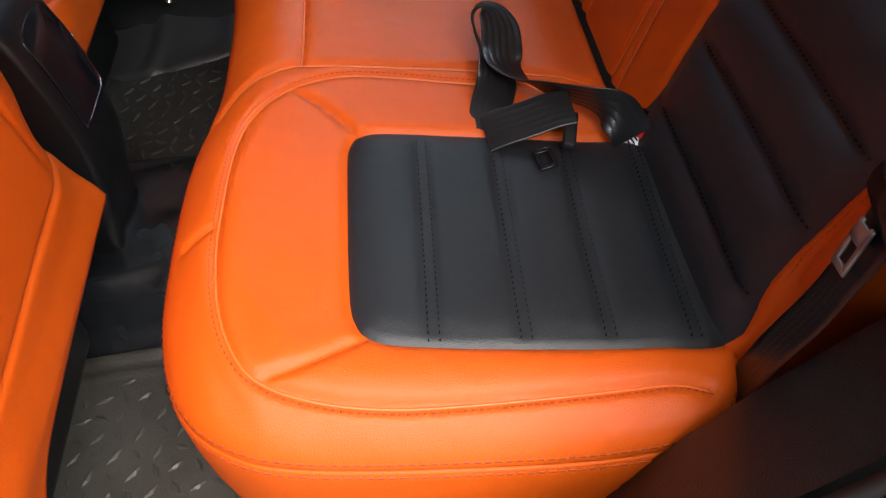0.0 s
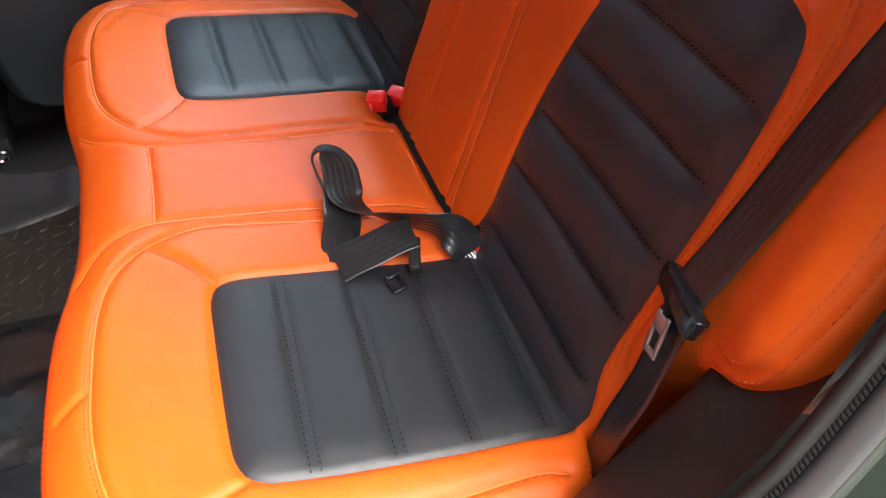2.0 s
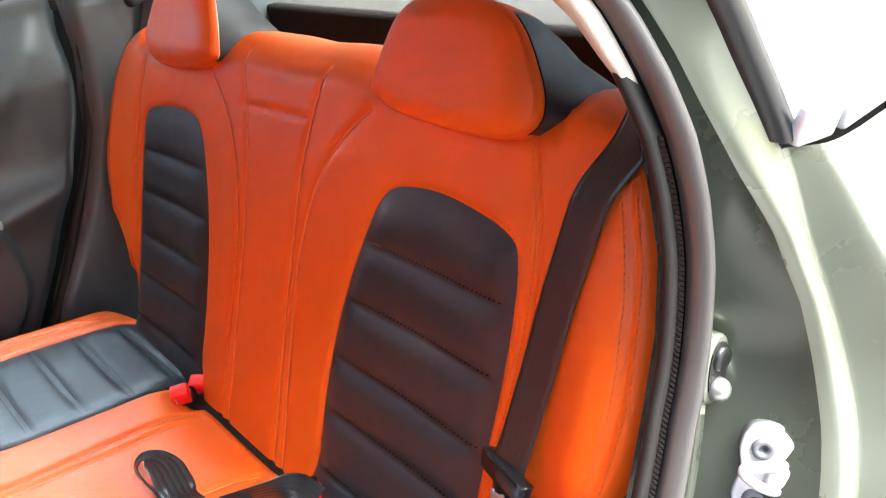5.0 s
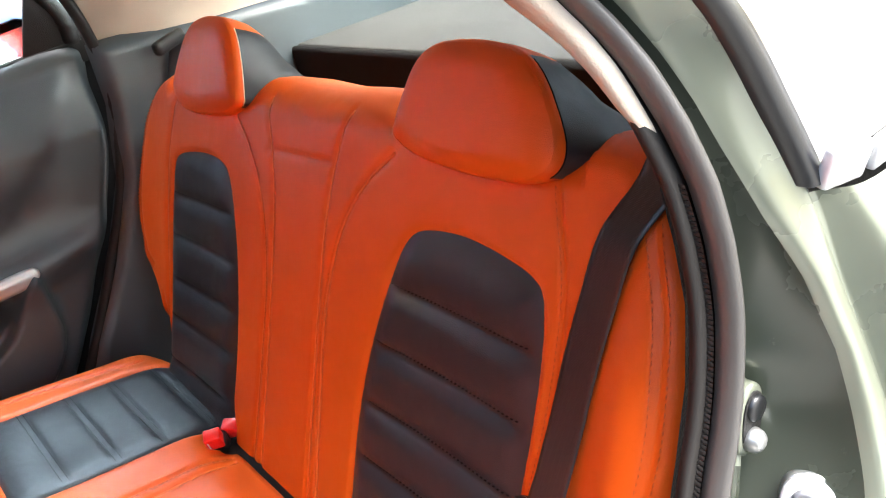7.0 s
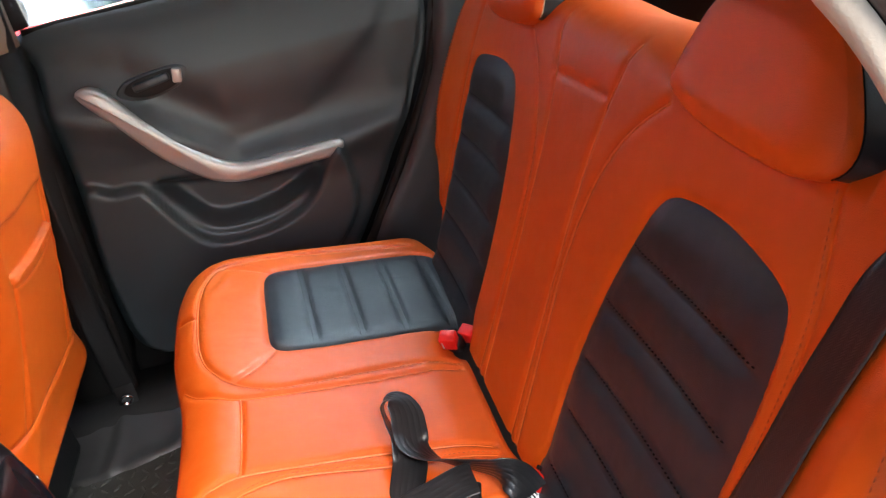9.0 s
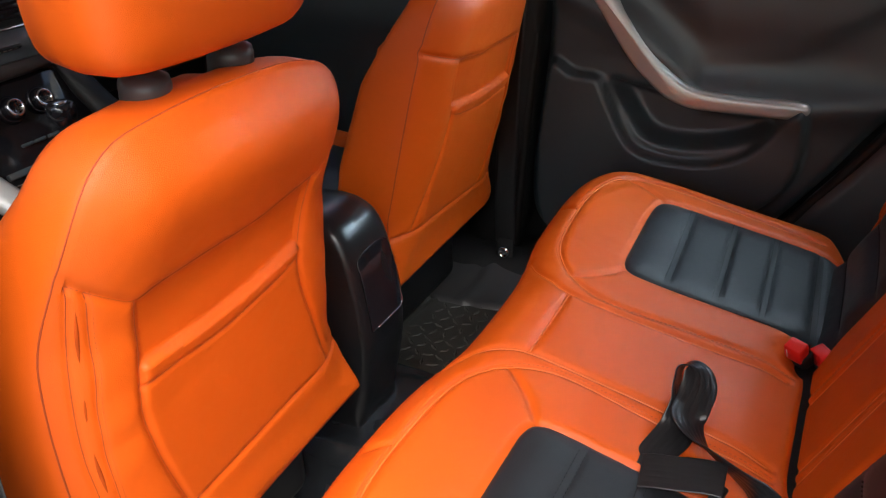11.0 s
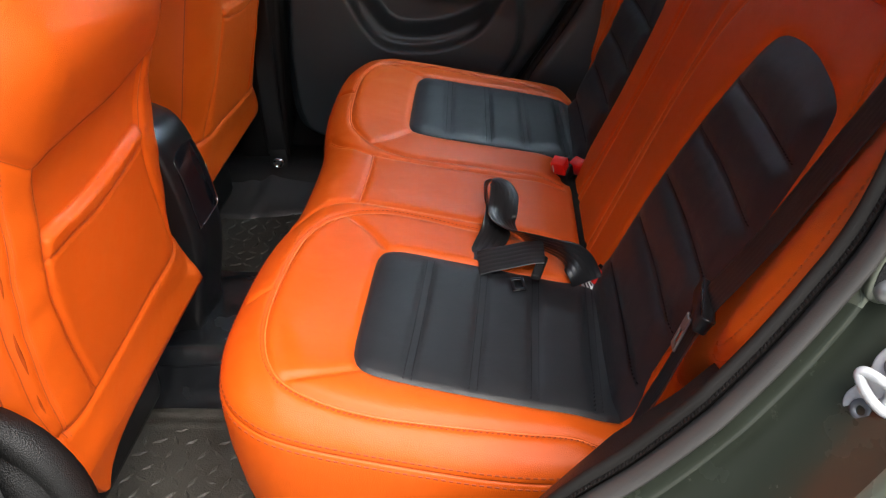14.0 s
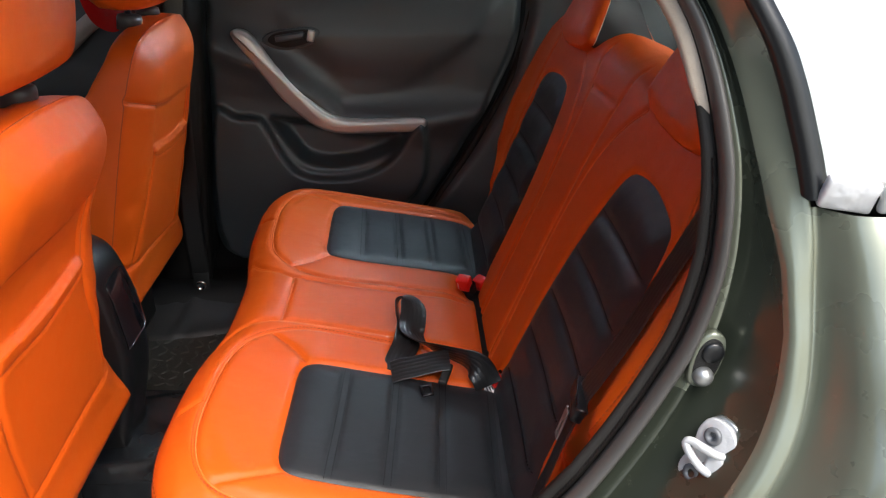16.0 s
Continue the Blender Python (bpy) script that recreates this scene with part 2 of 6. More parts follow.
def panel(outline, inner, step, place):
    """A sheet cut to an outline, split along the inner outlines: a list of (verts, faces), the rest first."""
    lo, hi = outline.min(0) - step, outline.max(0) + step
    na, nb = (int(v) + 1 for v in np.ceil((hi - lo) / step))
    A, B = np.meshgrid(lo[0] + step * np.arange(na), lo[1] + step * np.arange(nb), indexing="ij")
    P = np.stack([A.ravel(), B.ravel()], 1)
    edge = np.zeros(len(P), bool)
    for poly in [outline, *inner]:
        d, q = nearest(P, poly, True)
        m = d < 0.56 * step
        P[m] = q[m]
        edge |= m
    ix = np.arange(na * nb).reshape(na, nb)
    Q = np.stack([ix[:-1, :-1], ix[1:, :-1], ix[1:, 1:], ix[:-1, 1:]], -1).reshape(-1, 4)
    s = edge[Q]
    odd = s.any(1)
    across = s[:, 1] & s[:, 3] & ~(s[:, 0] & s[:, 2])
    # quads at a cut become triangles, split along the cut
    a = Q[odd & ~across]
    b = Q[odd & across]
    F = np.concatenate([Q[~odd], a[:, [0, 1, 2, 2]], a[:, [0, 2, 3, 3]], b[:, [0, 1, 3, 3]], b[:, [1, 2, 3, 3]]])
    mid = np.where((F[:, 2] == F[:, 3])[:, None], P[F[:, :3]].mean(1), P[F].mean(1))
    e1, e2 = P[F[:, 1]] - P[F[:, 0]], P[F[:, 2]] - P[F[:, 0]]
    keep = within(mid, outline) & (e1[:, 0] * e2[:, 1] - e1[:, 1] * e2[:, 0] > 0.03 * step**2)
    F, mid = F[keep], mid[keep]
    label = np.zeros(len(F), int)
    for k, poly in enumerate(inner):
        label[within(mid, poly)] = k + 1
    V = place(P)
    out = []
    for k in range(len(inner) + 1):
        f = F[label == k]
        used, back = np.unique(f, return_inverse=True)
        out.append((V[used], [tuple(q[:3]) if q[2] == q[3] else tuple(q) for q in back.reshape(-1, 4)]))
    return out


def loft(rings, closed=True, cap=(False, False)):
    """Verts and faces of a skin over rings of equal count."""
    R = [np.asarray(r, float) for r in rings]
    n = len(R[0])
    V = np.concatenate(R)
    F = []
    for k in range(len(R) - 1):
        for i in range(n if closed else n - 1):
            j = (i + 1) % n
            F.append((k * n + i, k * n + j, (k + 1) * n + j, (k + 1) * n + i))
    if cap[0]:
        F.append(tuple(reversed(range(n))))
    if cap[1]:
        F.append(tuple((len(R) - 1) * n + i for i in range(n)))
    return V, F


def outward(line):
    """Unit normals, in the plane, of a closed outline, pointing out."""
    t = np.roll(line, -1, 0) - np.roll(line, 1, 0)
    n = np.stack([t[:, 1], -t[:, 0]], 1)
    n /= np.linalg.norm(n, axis=1, keepdims=True) + 1e-12
    area = np.sum(line[:, 0] * np.roll(line[:, 1], -1) - np.roll(line[:, 0], -1) * line[:, 1])
    return n if area > 0 else -n


def tube(line, radius, sides=10, flat=1.0, up=(0, 0, 1)):
    """A round or flattened rod along a curve, closed at its ends."""
    L = np.asarray(line, float)
    t = np.gradient(L, axis=0)
    t /= np.linalg.norm(t, axis=1, keepdims=True) + 1e-12
    u = np.cross(t, np.array(up, float))
    u /= np.linalg.norm(u, axis=1, keepdims=True) + 1e-9
    v = np.cross(u, t)
    ang = np.linspace(0, 2 * np.pi, sides, endpoint=False)
    radius = np.broadcast_to(radius, len(L))
    rings = [L[i] + radius[i] * (np.cos(ang)[:, None] * u[i] + flat * np.sin(ang)[:, None] * v[i]) for i in range(len(L))]
    return loft(rings, True, (True, True))


def ribbon(points, wide, width=0.047, thick=0.0014, per=10, ribs=0, rise=0.0005):
    """A strap: centre points, the direction across it at each; verts, faces, uvs."""
    C, W = spline(points, per), spline(wide, per)
    t = np.gradient(C, axis=0)
    t /= np.linalg.norm(t, axis=1, keepdims=True) + 1e-12
    W = W - (W * t).sum(1, keepdims=True) * t
    W /= np.linalg.norm(W, axis=1, keepdims=True) + 1e-9
    N = np.cross(t, W)
    run = np.r_[0, np.cumsum(np.linalg.norm(np.diff(C, axis=0), axis=1))]
    rings, uv = [], []
    across = np.linspace(-0.5, 0.5, 8 * ribs + 1 if ribs else 9)
    for i in range(len(C)):
        top = [C[i] + width * a * W[i] + N[i] * (thick / 2 * (1 - 0.6 * (abs(a) > 0.49)) + rise * abs(np.sin(np.pi * ribs * (a + 0.5)))) for a in across]
        low = [C[i] + width * a * W[i] - N[i] * (thick / 2 * (1 - 0.6 * (abs(a) > 0.49)) + rise * abs(np.sin(np.pi * ribs * (a + 0.5)))) for a in across[::-1]]
        rings.append(top + low)
        uv += [(a + 0.5, run[i]) for a in across] + [(a + 0.5, run[i]) for a in across[::-1]]
    V, F = loft(rings, True, (True, True))
    return V, F, uv


def rounded(bm, width, segments=2):
    bmesh.ops.bevel(bm, geom=bm.edges[:], offset=width, segments=segments, profile=0.5, affect="EDGES", clamp_overlap=True)


def block(size, bevel=0.004, segments=2, taper=None):
    """A box with rounded edges about the origin: verts and faces. taper scales its top in x and y."""
    bm = bmesh.new()
    bmesh.ops.create_cube(bm, size=1)
    for v in bm.verts:
        if taper and v.co.z > 0:
            v.co.x *= taper[0]
            v.co.y *= taper[1]
        v.co = Vector((v.co.x * size[0], v.co.y * size[1], v.co.z * size[2]))
    if bevel:
        rounded(bm, bevel, segments)
    bm.verts.index_update()
    V = np.array([v.co[:] for v in bm.verts])
    F = [tuple(v.index for v in f.verts) for f in bm.faces]
    bm.free()
    return V, F


def turned(profile, sides=24):
    """A solid of revolution about z from (radius, height) pairs: verts and faces."""
    ang = np.linspace(0, 2 * np.pi, sides, endpoint=False)
    rings = [np.stack([r * np.cos(ang), r * np.sin(ang), np.full(sides, z)], 1) for r, z in profile]
    return loft(rings, True, (True, True))


def moved(VF, m):
    V = np.asarray(VF[0], float)
    M = np.array(m)
    return (V @ M[:3, :3].T + M[:3, 3], *VF[1:])


def joined(*pieces):
    V, F, n = [], [], 0
    for v, f in pieces:
        V.append(np.asarray(v, float))
        F += [tuple(i + n for i in q) for q in f]
        n += len(v)
    return np.concatenate(V), F


def prism(outline, depth, axis_place, bevel=0.0):
    """A plate: its outline in the plane, and a function that takes (a, b, height) arrays to places; slightly rounded rim."""
    o = np.asarray(outline, float)
    n = outward(o)
    b = bevel
    rows = [(0, 0), (0, depth - b), (-0.3 * b, depth - 0.3 * b), (-b, depth)] if b else [(0, 0), (0, depth)]
    rings = [axis_place(*(o + k * n).T, np.full(len(o), h)) for k, h in rows]
    return loft(rings, True, (True, True))


def stitches(lines, place, pitch=0.0062, length=0.0042, r=0.00075, lift=0.0004):
    """Threads along lines drawn in a panel's plane; place takes (n, 2) to places and normals come from it."""
    V, F = [], []
    for line in lines:
        pts = evenly(np.asarray(line, float), pitch)
        if len(pts) < 3:
            continue
        t = np.gradient(pts, axis=0)
        t /= np.linalg.norm(t, axis=1, keepdims=True) + 1e-12
        s = np.stack([-t[:, 1], t[:, 0]], 1)
        a, b = place(pts - t * length / 2), place(pts + t * length / 2)
        w = place(pts + s * 0.001) - place(pts - s * 0.001)
        w /= np.linalg.norm(w, axis=1, keepdims=True) + 1e-12
        d = (b - a) / (np.linalg.norm(b - a, axis=1, keepdims=True) + 1e-12)
        up = np.cross(d, w)
        for i in range(len(pts)):
            k = len(V)
            mid = (a[i] + b[i]) / 2
            for e, h in ((a[i], 0.2), (mid, 1.0), (b[i], 0.2)):
                V += [e + r * w[i] * h - up[i] * r, e + up[i] * (lift + r * h), e - r * w[i] * h - up[i] * r]
            for q in (0, 3):
                F += [(k + q, k + q + 1, k + q + 4, k + q + 3), (k + q + 1, k + q + 2, k + q + 5, k + q + 4)]
    return V, F


def both(lines):
    """Lines drawn for the one seat, and the same mirrored for the other."""
    return [np.asarray(l, float) for l in lines] + [np.asarray(l, float) * (1, -1) for l in lines]

# ---------------------------------------------------------------- rear bench: cushion
def smooth_drop(d, reach, depth):
    return depth * np.clip(1 - d / reach, 0, 1) ** 2


SEAT_OUT = spline([(-0.030, 0.0), (-0.032, -0.09), (-0.041, -0.15), (-0.052, -0.22), (-0.056, -0.32), (-0.053, -0.41), (-0.036, -0.475), (0.0, -0.512), (0.06, -0.528),
                   (0.2, -0.532), (0.33, -0.528), (0.372, -0.51), (0.396, -0.47), (0.411, -0.40), (0.412, -0.21), (0.385, -0.135), (0.375, -0.09), (0.374, 0.0),
                   (0.375, 0.09), (0.385, 0.135), (0.412, 0.21), (0.411, 0.40), (0.396, 0.47), (0.372, 0.51), (0.33, 0.528), (0.2, 0.532), (0.06, 0.528), (0.002, 0.512), (-0.033, 0.475), (-0.049, 0.41), (-0.052, 0.32), (-0.049, 0.22), (-0.039, 0.15), (-0.032, 0.09)], 8, True)
SEAT_INSERT = spline([(0.094, -0.26), (0.093, -0.38), (0.097, -0.420), (0.112, -0.438), (0.15, -0.444), (0.25, -0.449), (0.33, -0.450), (0.395, -0.444), (0.432, -0.40),
                      (0.432, -0.25), (0.412, -0.196), (0.33, -0.194), (0.25, -0.190), (0.15, -0.186), (0.112, -0.190), (0.097, -0.210)], 8, True)
SEAT_ARCH = spline([(0.364, -0.108), (0.32, -0.108), (0.223, -0.104), (0.144, -0.096), (0.09, -0.097), (0.04, -0.121), (0.005, -0.166), (-0.010, -0.222), (-0.015, -0.305), (-0.014, -0.36),
                    (-0.006, -0.412), (0.009, -0.452), (0.030, -0.474), (0.07, -0.488), (0.122, -0.494), (0.186, -0.493), (0.28, -0.488), (0.34, -0.484), (0.368, -0.488)], 6)
SEAT_BAND = spline([(-0.037, -0.150), (-0.012, -0.114), (0.02, -0.092), (0.055, -0.079), (0.145, -0.078), (0.226, -0.080), (0.30, -0.085), (0.363, -0.090)], 6)
SEAT_VEES = [[(0.040, -0.122), (0.075, -0.152), (0.106, -0.194)], [(0.024, -0.470), (0.06, -0.459), (0.104, -0.437)], [(-0.047, -0.327), (-0.015, -0.312)]]
SEAT_MID = [[(0.050, -0.079), (0.051, -0.04), (0.051, 0.0), (0.051, 0.04), (0.050, 0.079)]]
SEAT_TUBES = [[(x, -0.185), (x - 0.010, -0.46)] for x in (0.167, 0.240, 0.309, 0.381)]
SEAT_CREASES = both([SEAT_ARCH, SEAT_BAND, *[spline(v, 4) for v in SEAT_VEES]]) + [np.array(SEAT_MID[0])]
SEAT_INSERTS = [SEAT_INSERT, SEAT_INSERT[::-1] * (1, -1)]
FIRM = both(SEAT_TUBES)


SEAT_OUT = SEAT_OUT * np.where(SEAT_OUT[:, 1:] < 0, (1, 0.975), (1, 1.045))


def seat_top(P):
    x, y = P[:, 0], P[:, 1]
    z = 0.353 - 0.190 * (x - 0.047)
    edge, _ = nearest(P, SEAT_OUT, True)
    edge = np.where(within(P, SEAT_OUT), edge, 0)
    z -= smooth_drop(edge, 0.06, 0.030) * (1 - 0.65 * np.clip((x - 0.22) / 0.16, 0, 1) ** 2)
    crease = np.full(len(P), 9.0)
    for line in SEAT_CREASES:
        crease = np.minimum(crease, nearest(P, line)[0])
    inside = np.zeros(len(P), bool)
    rim = np.full(len(P), 9.0)
    for poly in SEAT_INSERTS:
        inside |= within(P, poly)
        rim = np.minimum(rim, nearest(P, poly, True)[0])
    crease = np.minimum(crease, rim)
    tubes = np.full(len(P), 9.0)
    for line in FIRM:
        tubes = np.minimum(tubes, nearest(P, np.array(line))[0])
    soft = 0.0026 * (1 - np.exp(-((crease / 0.0065) ** 2))) - 0.002
    calm = 1 - np.exp(-((rim / 0.024) ** 2))
    quilt = 0.003 * (1 - np.exp(-((rim / 0.016) ** 2))) + 0.0030 * (1 - np.exp(-((tubes / 0.0095) ** 2))) * calm - 0.0018
    z += np.where(inside, quilt, soft)
    z -= 0.0034 * np.exp(-((crease / 0.0030) ** 2)) + np.where(inside, calm * (0.0013 * np.exp(-(((tubes - 0.0045) / 0.0022) ** 2))), 0)
    # a shallow hollow where one sits, and pulled wrinkles by the front corners
    z -= 0.008 * np.exp(-(((np.abs(y) - 0.32) / 0.13) ** 2)) * np.clip((x - 0.03) / 0.15, 0, 1)
    fan = np.sin(70 * (x - np.abs(y)) + 4 * np.sin(31 * x)) * np.exp(-(((x - 0.02) / 0.05) ** 2 + ((np.abs(y) - 0.43) / 0.05) ** 2))
    z += 0.0016 * fan
    # pressed down round the two far buckles
    z -= 0.024 * np.exp(-(((x - 0.382) / 0.034) ** 2 + ((y - 0.152) / 0.034) ** 2))
    # the far end of the cushion stands a little higher
    return z + 0.014 * np.clip((y - 0.10) / 0.26, 0, 1)


def on_seat(P):
    return np.column_stack([P, seat_top(P)])


rear_bench = thing("rear_bench_seat", "orange leatherette rear bench with black ribbed inserts and raised headrests", "bench seat")
rear_cushion = backrest = rear_bench
skins = panel(SEAT_OUT, SEAT_INSERTS, 0.0035, on_seat)
build("cushion_cover", *skins[0], ORANGE, rear_cushion)
for skin in skins[1:]:
    build("cushion_insert", *skin, BLACK, rear_cushion, "black ribbed leatherette insert")
rim = evenly(np.vstack([SEAT_OUT, SEAT_OUT[:1]]), 0.008)[:-1]
out = outward(rim)
lip = seat_top(rim)
lip_in = seat_top(rim - 0.005 * out)
drops = [(0.0, -0.0004), (0.004, 0.005), (0.0078, 0.0105), (0.0095, 0.0160), (0.0092, 0.0176), (0.0062, 0.0190), (0.0098, 0.0204), (0.0108, 0.0220), (0.0125, 0.030), (0.013, 0.05), (0.012, 0.09), (0.006, 0.15), (-0.005, 0.21), (-0.02, 0.27)]
build("side_skirt", *loft([np.column_stack([rim - 0.005 * out, lip_in + 0.0003])] + [np.column_stack([rim + k * out, np.maximum(lip - h, 0.012)]) for k, h in drops]), ORANGE, rear_cushion)
# the welts' highlight is put into their lighter orange
for line in both([SEAT_ARCH, SEAT_BAND]) + [np.array(SEAT_MID[0])]:
    build("welt", *tube(on_seat(evenly(line, 0.006)) + (0, 0, 0.0012), 0.0014, 6), LIT_PIPING, rear_bench, "raised orange welt seam")
# near-black block added to stand in for the deep shade of the crease
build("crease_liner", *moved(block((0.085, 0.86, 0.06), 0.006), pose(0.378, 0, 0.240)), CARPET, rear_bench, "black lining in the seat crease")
cords = []
for line in both([SEAT_ARCH]):
    cords += [line + 0.0045 * outward(np.vstack([line, line[::-1] + 1e-5]))[: len(line)], line - 0.0045 * outward(np.vstack([line, line[::-1] + 1e-5]))[: len(line)]]
front = rim[(rim[:, 0] < 0.40)]
tagged(build("seam_stitching", *stitches([cords[0]], on_seat, 0.0060, 0.0036, 0.0008, 0.0010), SHADE_THREAD, rear_cushion, "rust seam thread"), kind="stuff")
tagged(build("seam_stitching", *stitches([cords[2]], on_seat, 0.0060, 0.0036, 0.0008, 0.0008), THREAD, rear_cushion, "orange seam thread"), kind="stuff")


def on_skirt(P):
    # runs round the rim: P holds the place along it and the drop below the lip
    s = P[:, 0] % len(rim)
    i = np.floor(s).astype(int)
    w = (s - i)[:, None]
    at = rim[i] * (1 - w) + rim[(i + 1) % len(rim)] * w
    no = out[i] * (1 - w) + out[(i + 1) % len(rim)] * w
    zz = lip[i] * (1 - w[:, 0]) + lip[(i + 1) % len(rim)] * w[:, 0]
    k = np.interp(P[:, 1], [0, 0.005, 0.0105, 0.016, 0.0255, 0.05], [0.0, 0.004, 0.0078, 0.0095, 0.0117, 0.0135])
    return np.column_stack([at + no * k[:, None], zz - P[:, 1]])


V, F = [], []
for drop in (0.0115, 0.0255):
    for i in range(len(rim)):
        if rim[i, 0] > 0.40:
            continue
        a, b = on_skirt(np.array([[i + 0.1, drop], [i + 0.70, drop]]))
        c = np.array([*out[i], 0.5]) * 0.0009
        u = np.array([*(0.4 * out[i]), -1.0]) * 0.0011
        k = len(V)
        V += [a - u, a + c, a + u, b - u, b + c, b + u]
        F += [(k, k + 1, k + 4, k + 3), (k + 1, k + 2, k + 5, k + 4)]
tagged(build("skirt_stitching", V, F, SHADE_THREAD, rear_cushion, "orange seam thread"), kind="stuff")
pairs = []
for line in SEAT_TUBES:
    a = np.array(line)
    inset = [a[0] + (a[1] - a[0]) * 0.07, a[0] + (a[1] - a[0]) * 0.925]
    pairs += [np.array(inset) + (0.0045, 0), np.array(inset) - (0.0045, 0)]
tagged(build("insert_stitching", *stitches(both(pairs), on_seat, 0.0062, 0.0030, 0.0008, 0.0018), DARK_THREAD, rear_cushion, "charcoal seam thread"), kind="stuff")

# ---------------------------------------------------------------- rear bench: backrest
SLOPE = 0.42
TILT_N = np.array([-1, 0, SLOPE]) / np.hypot(1, SLOPE)
BACK_OUT_HALF = [(0.20, 0.0), (0.20, -0.41), (0.255, -0.444), (0.31, -0.452), (0.355, -0.466), (0.388, -0.490), (0.413, -0.513), (0.435, -0.545), (0.455, -0.577), (0.482, -0.600), (0.52, -0.611), (0.56, -0.613), (0.62, -0.603), (0.68, -0.583), (0.722, -0.557), (0.752, -0.522), (0.763, -0.486), (0.758, -0.455), (0.752, -0.40), (0.756, -0.30), (0.766, -0.20), (0.772, -0.12), (0.768, 0.0)]


def far_side(line, gap=0.0):
    """The far half mirrors the near one, but tapers straight down its outer edge."""
    line = np.array(line) * (1, -1)
    line[:, 1] -= np.where(line[:, 1] > 0.44, np.interp(line[:, 0], [0.42, 0.48, 0.56, 0.62, 0.70], [0.0, 0.034, 0.021, 0.017, 0.004]), 0.0)
    line[:, 1] = np.minimum(line[:, 1], np.where(line[:, 1] > 0.44, 0.450 + 0.95 * np.clip(line[:, 0] - 0.285, 0, 0.30) - gap, 9.0))
    return line


BACK_OUT = spline(BACK_OUT_HALF + [tuple(p) for p in far_side(BACK_OUT_HALF[-2:0:-1])], 8, True)
BACK_INSERT = spline([(0.24, -0.172), (0.33, -0.168), (0.41, -0.167), (0.48, -0.174), (0.544, -0.188), (0.600, -0.208), (0.635, -0.226), (0.653, -0.252), (0.660, -0.310), (0.656, -0.370), (0.646, -0.420), (0.628, -0.438), (0.572, -0.444),
                      (0.50, -0.442), (0.43, -0.437), (0.34, -0.432), (0.24, -0.428)], 6, True)
BACK_TUBES = [[(z, -0.166 - 0.02 * (z > 0.55)), (z - 0.004, -0.44)] for z in (0.586, 0.520, 0.451, 0.388, 0.316)]
BACK_ARCH = spline([(0.22, -0.092), (0.30, -0.088), (0.42, -0.082), (0.52, -0.080), (0.60, -0.095), (0.652, -0.121), (0.69, -0.155), (0.722, -0.198)], 6)
BACK_LINE = spline([(0.22, -0.068), (0.30, -0.066), (0.45, -0.064), (0.60, -0.066), (0.68, -0.078), (0.73, -0.094), (0.757, -0.102)], 6)
BACK_OUTER = spline([(0.352, -0.445), (0.39, -0.446), (0.451, -0.452), (0.543, -0.464), (0.637, -0.464), (0.70, -0.448), (0.735, -0.437)], 6)
BACK_SIDE = spline([(0.449, -0.532), (0.457, -0.552), (0.470, -0.572), (0.489, -0.584), (0.515, -0.589), (0.555, -0.592), (0.60, -0.588), (0.66, -0.574), (0.722, -0.543)], 6)
BACK_YOKE = np.array([(0.692, 0.088), (0.697, -0.072)])
BACK_SIDES = [BACK_SIDE, far_side(BACK_SIDE, 0.024)]
BACK_CREASES = both([BACK_ARCH, BACK_LINE, BACK_OUTER]) + BACK_SIDES + [BACK_YOKE]
BACK_INSERTS = [BACK_INSERT, BACK_INSERT[::-1] * (1, -1)]
BACK_FIRM = both(BACK_TUBES)


def back_plane(P, h):
    z, y = P[:, 0], P[:, 1]
    base = np.column_stack([0.389 + SLOPE * (z - 0.266), y, z])
    return base + np.asarray(h)[:, None] * TILT_N


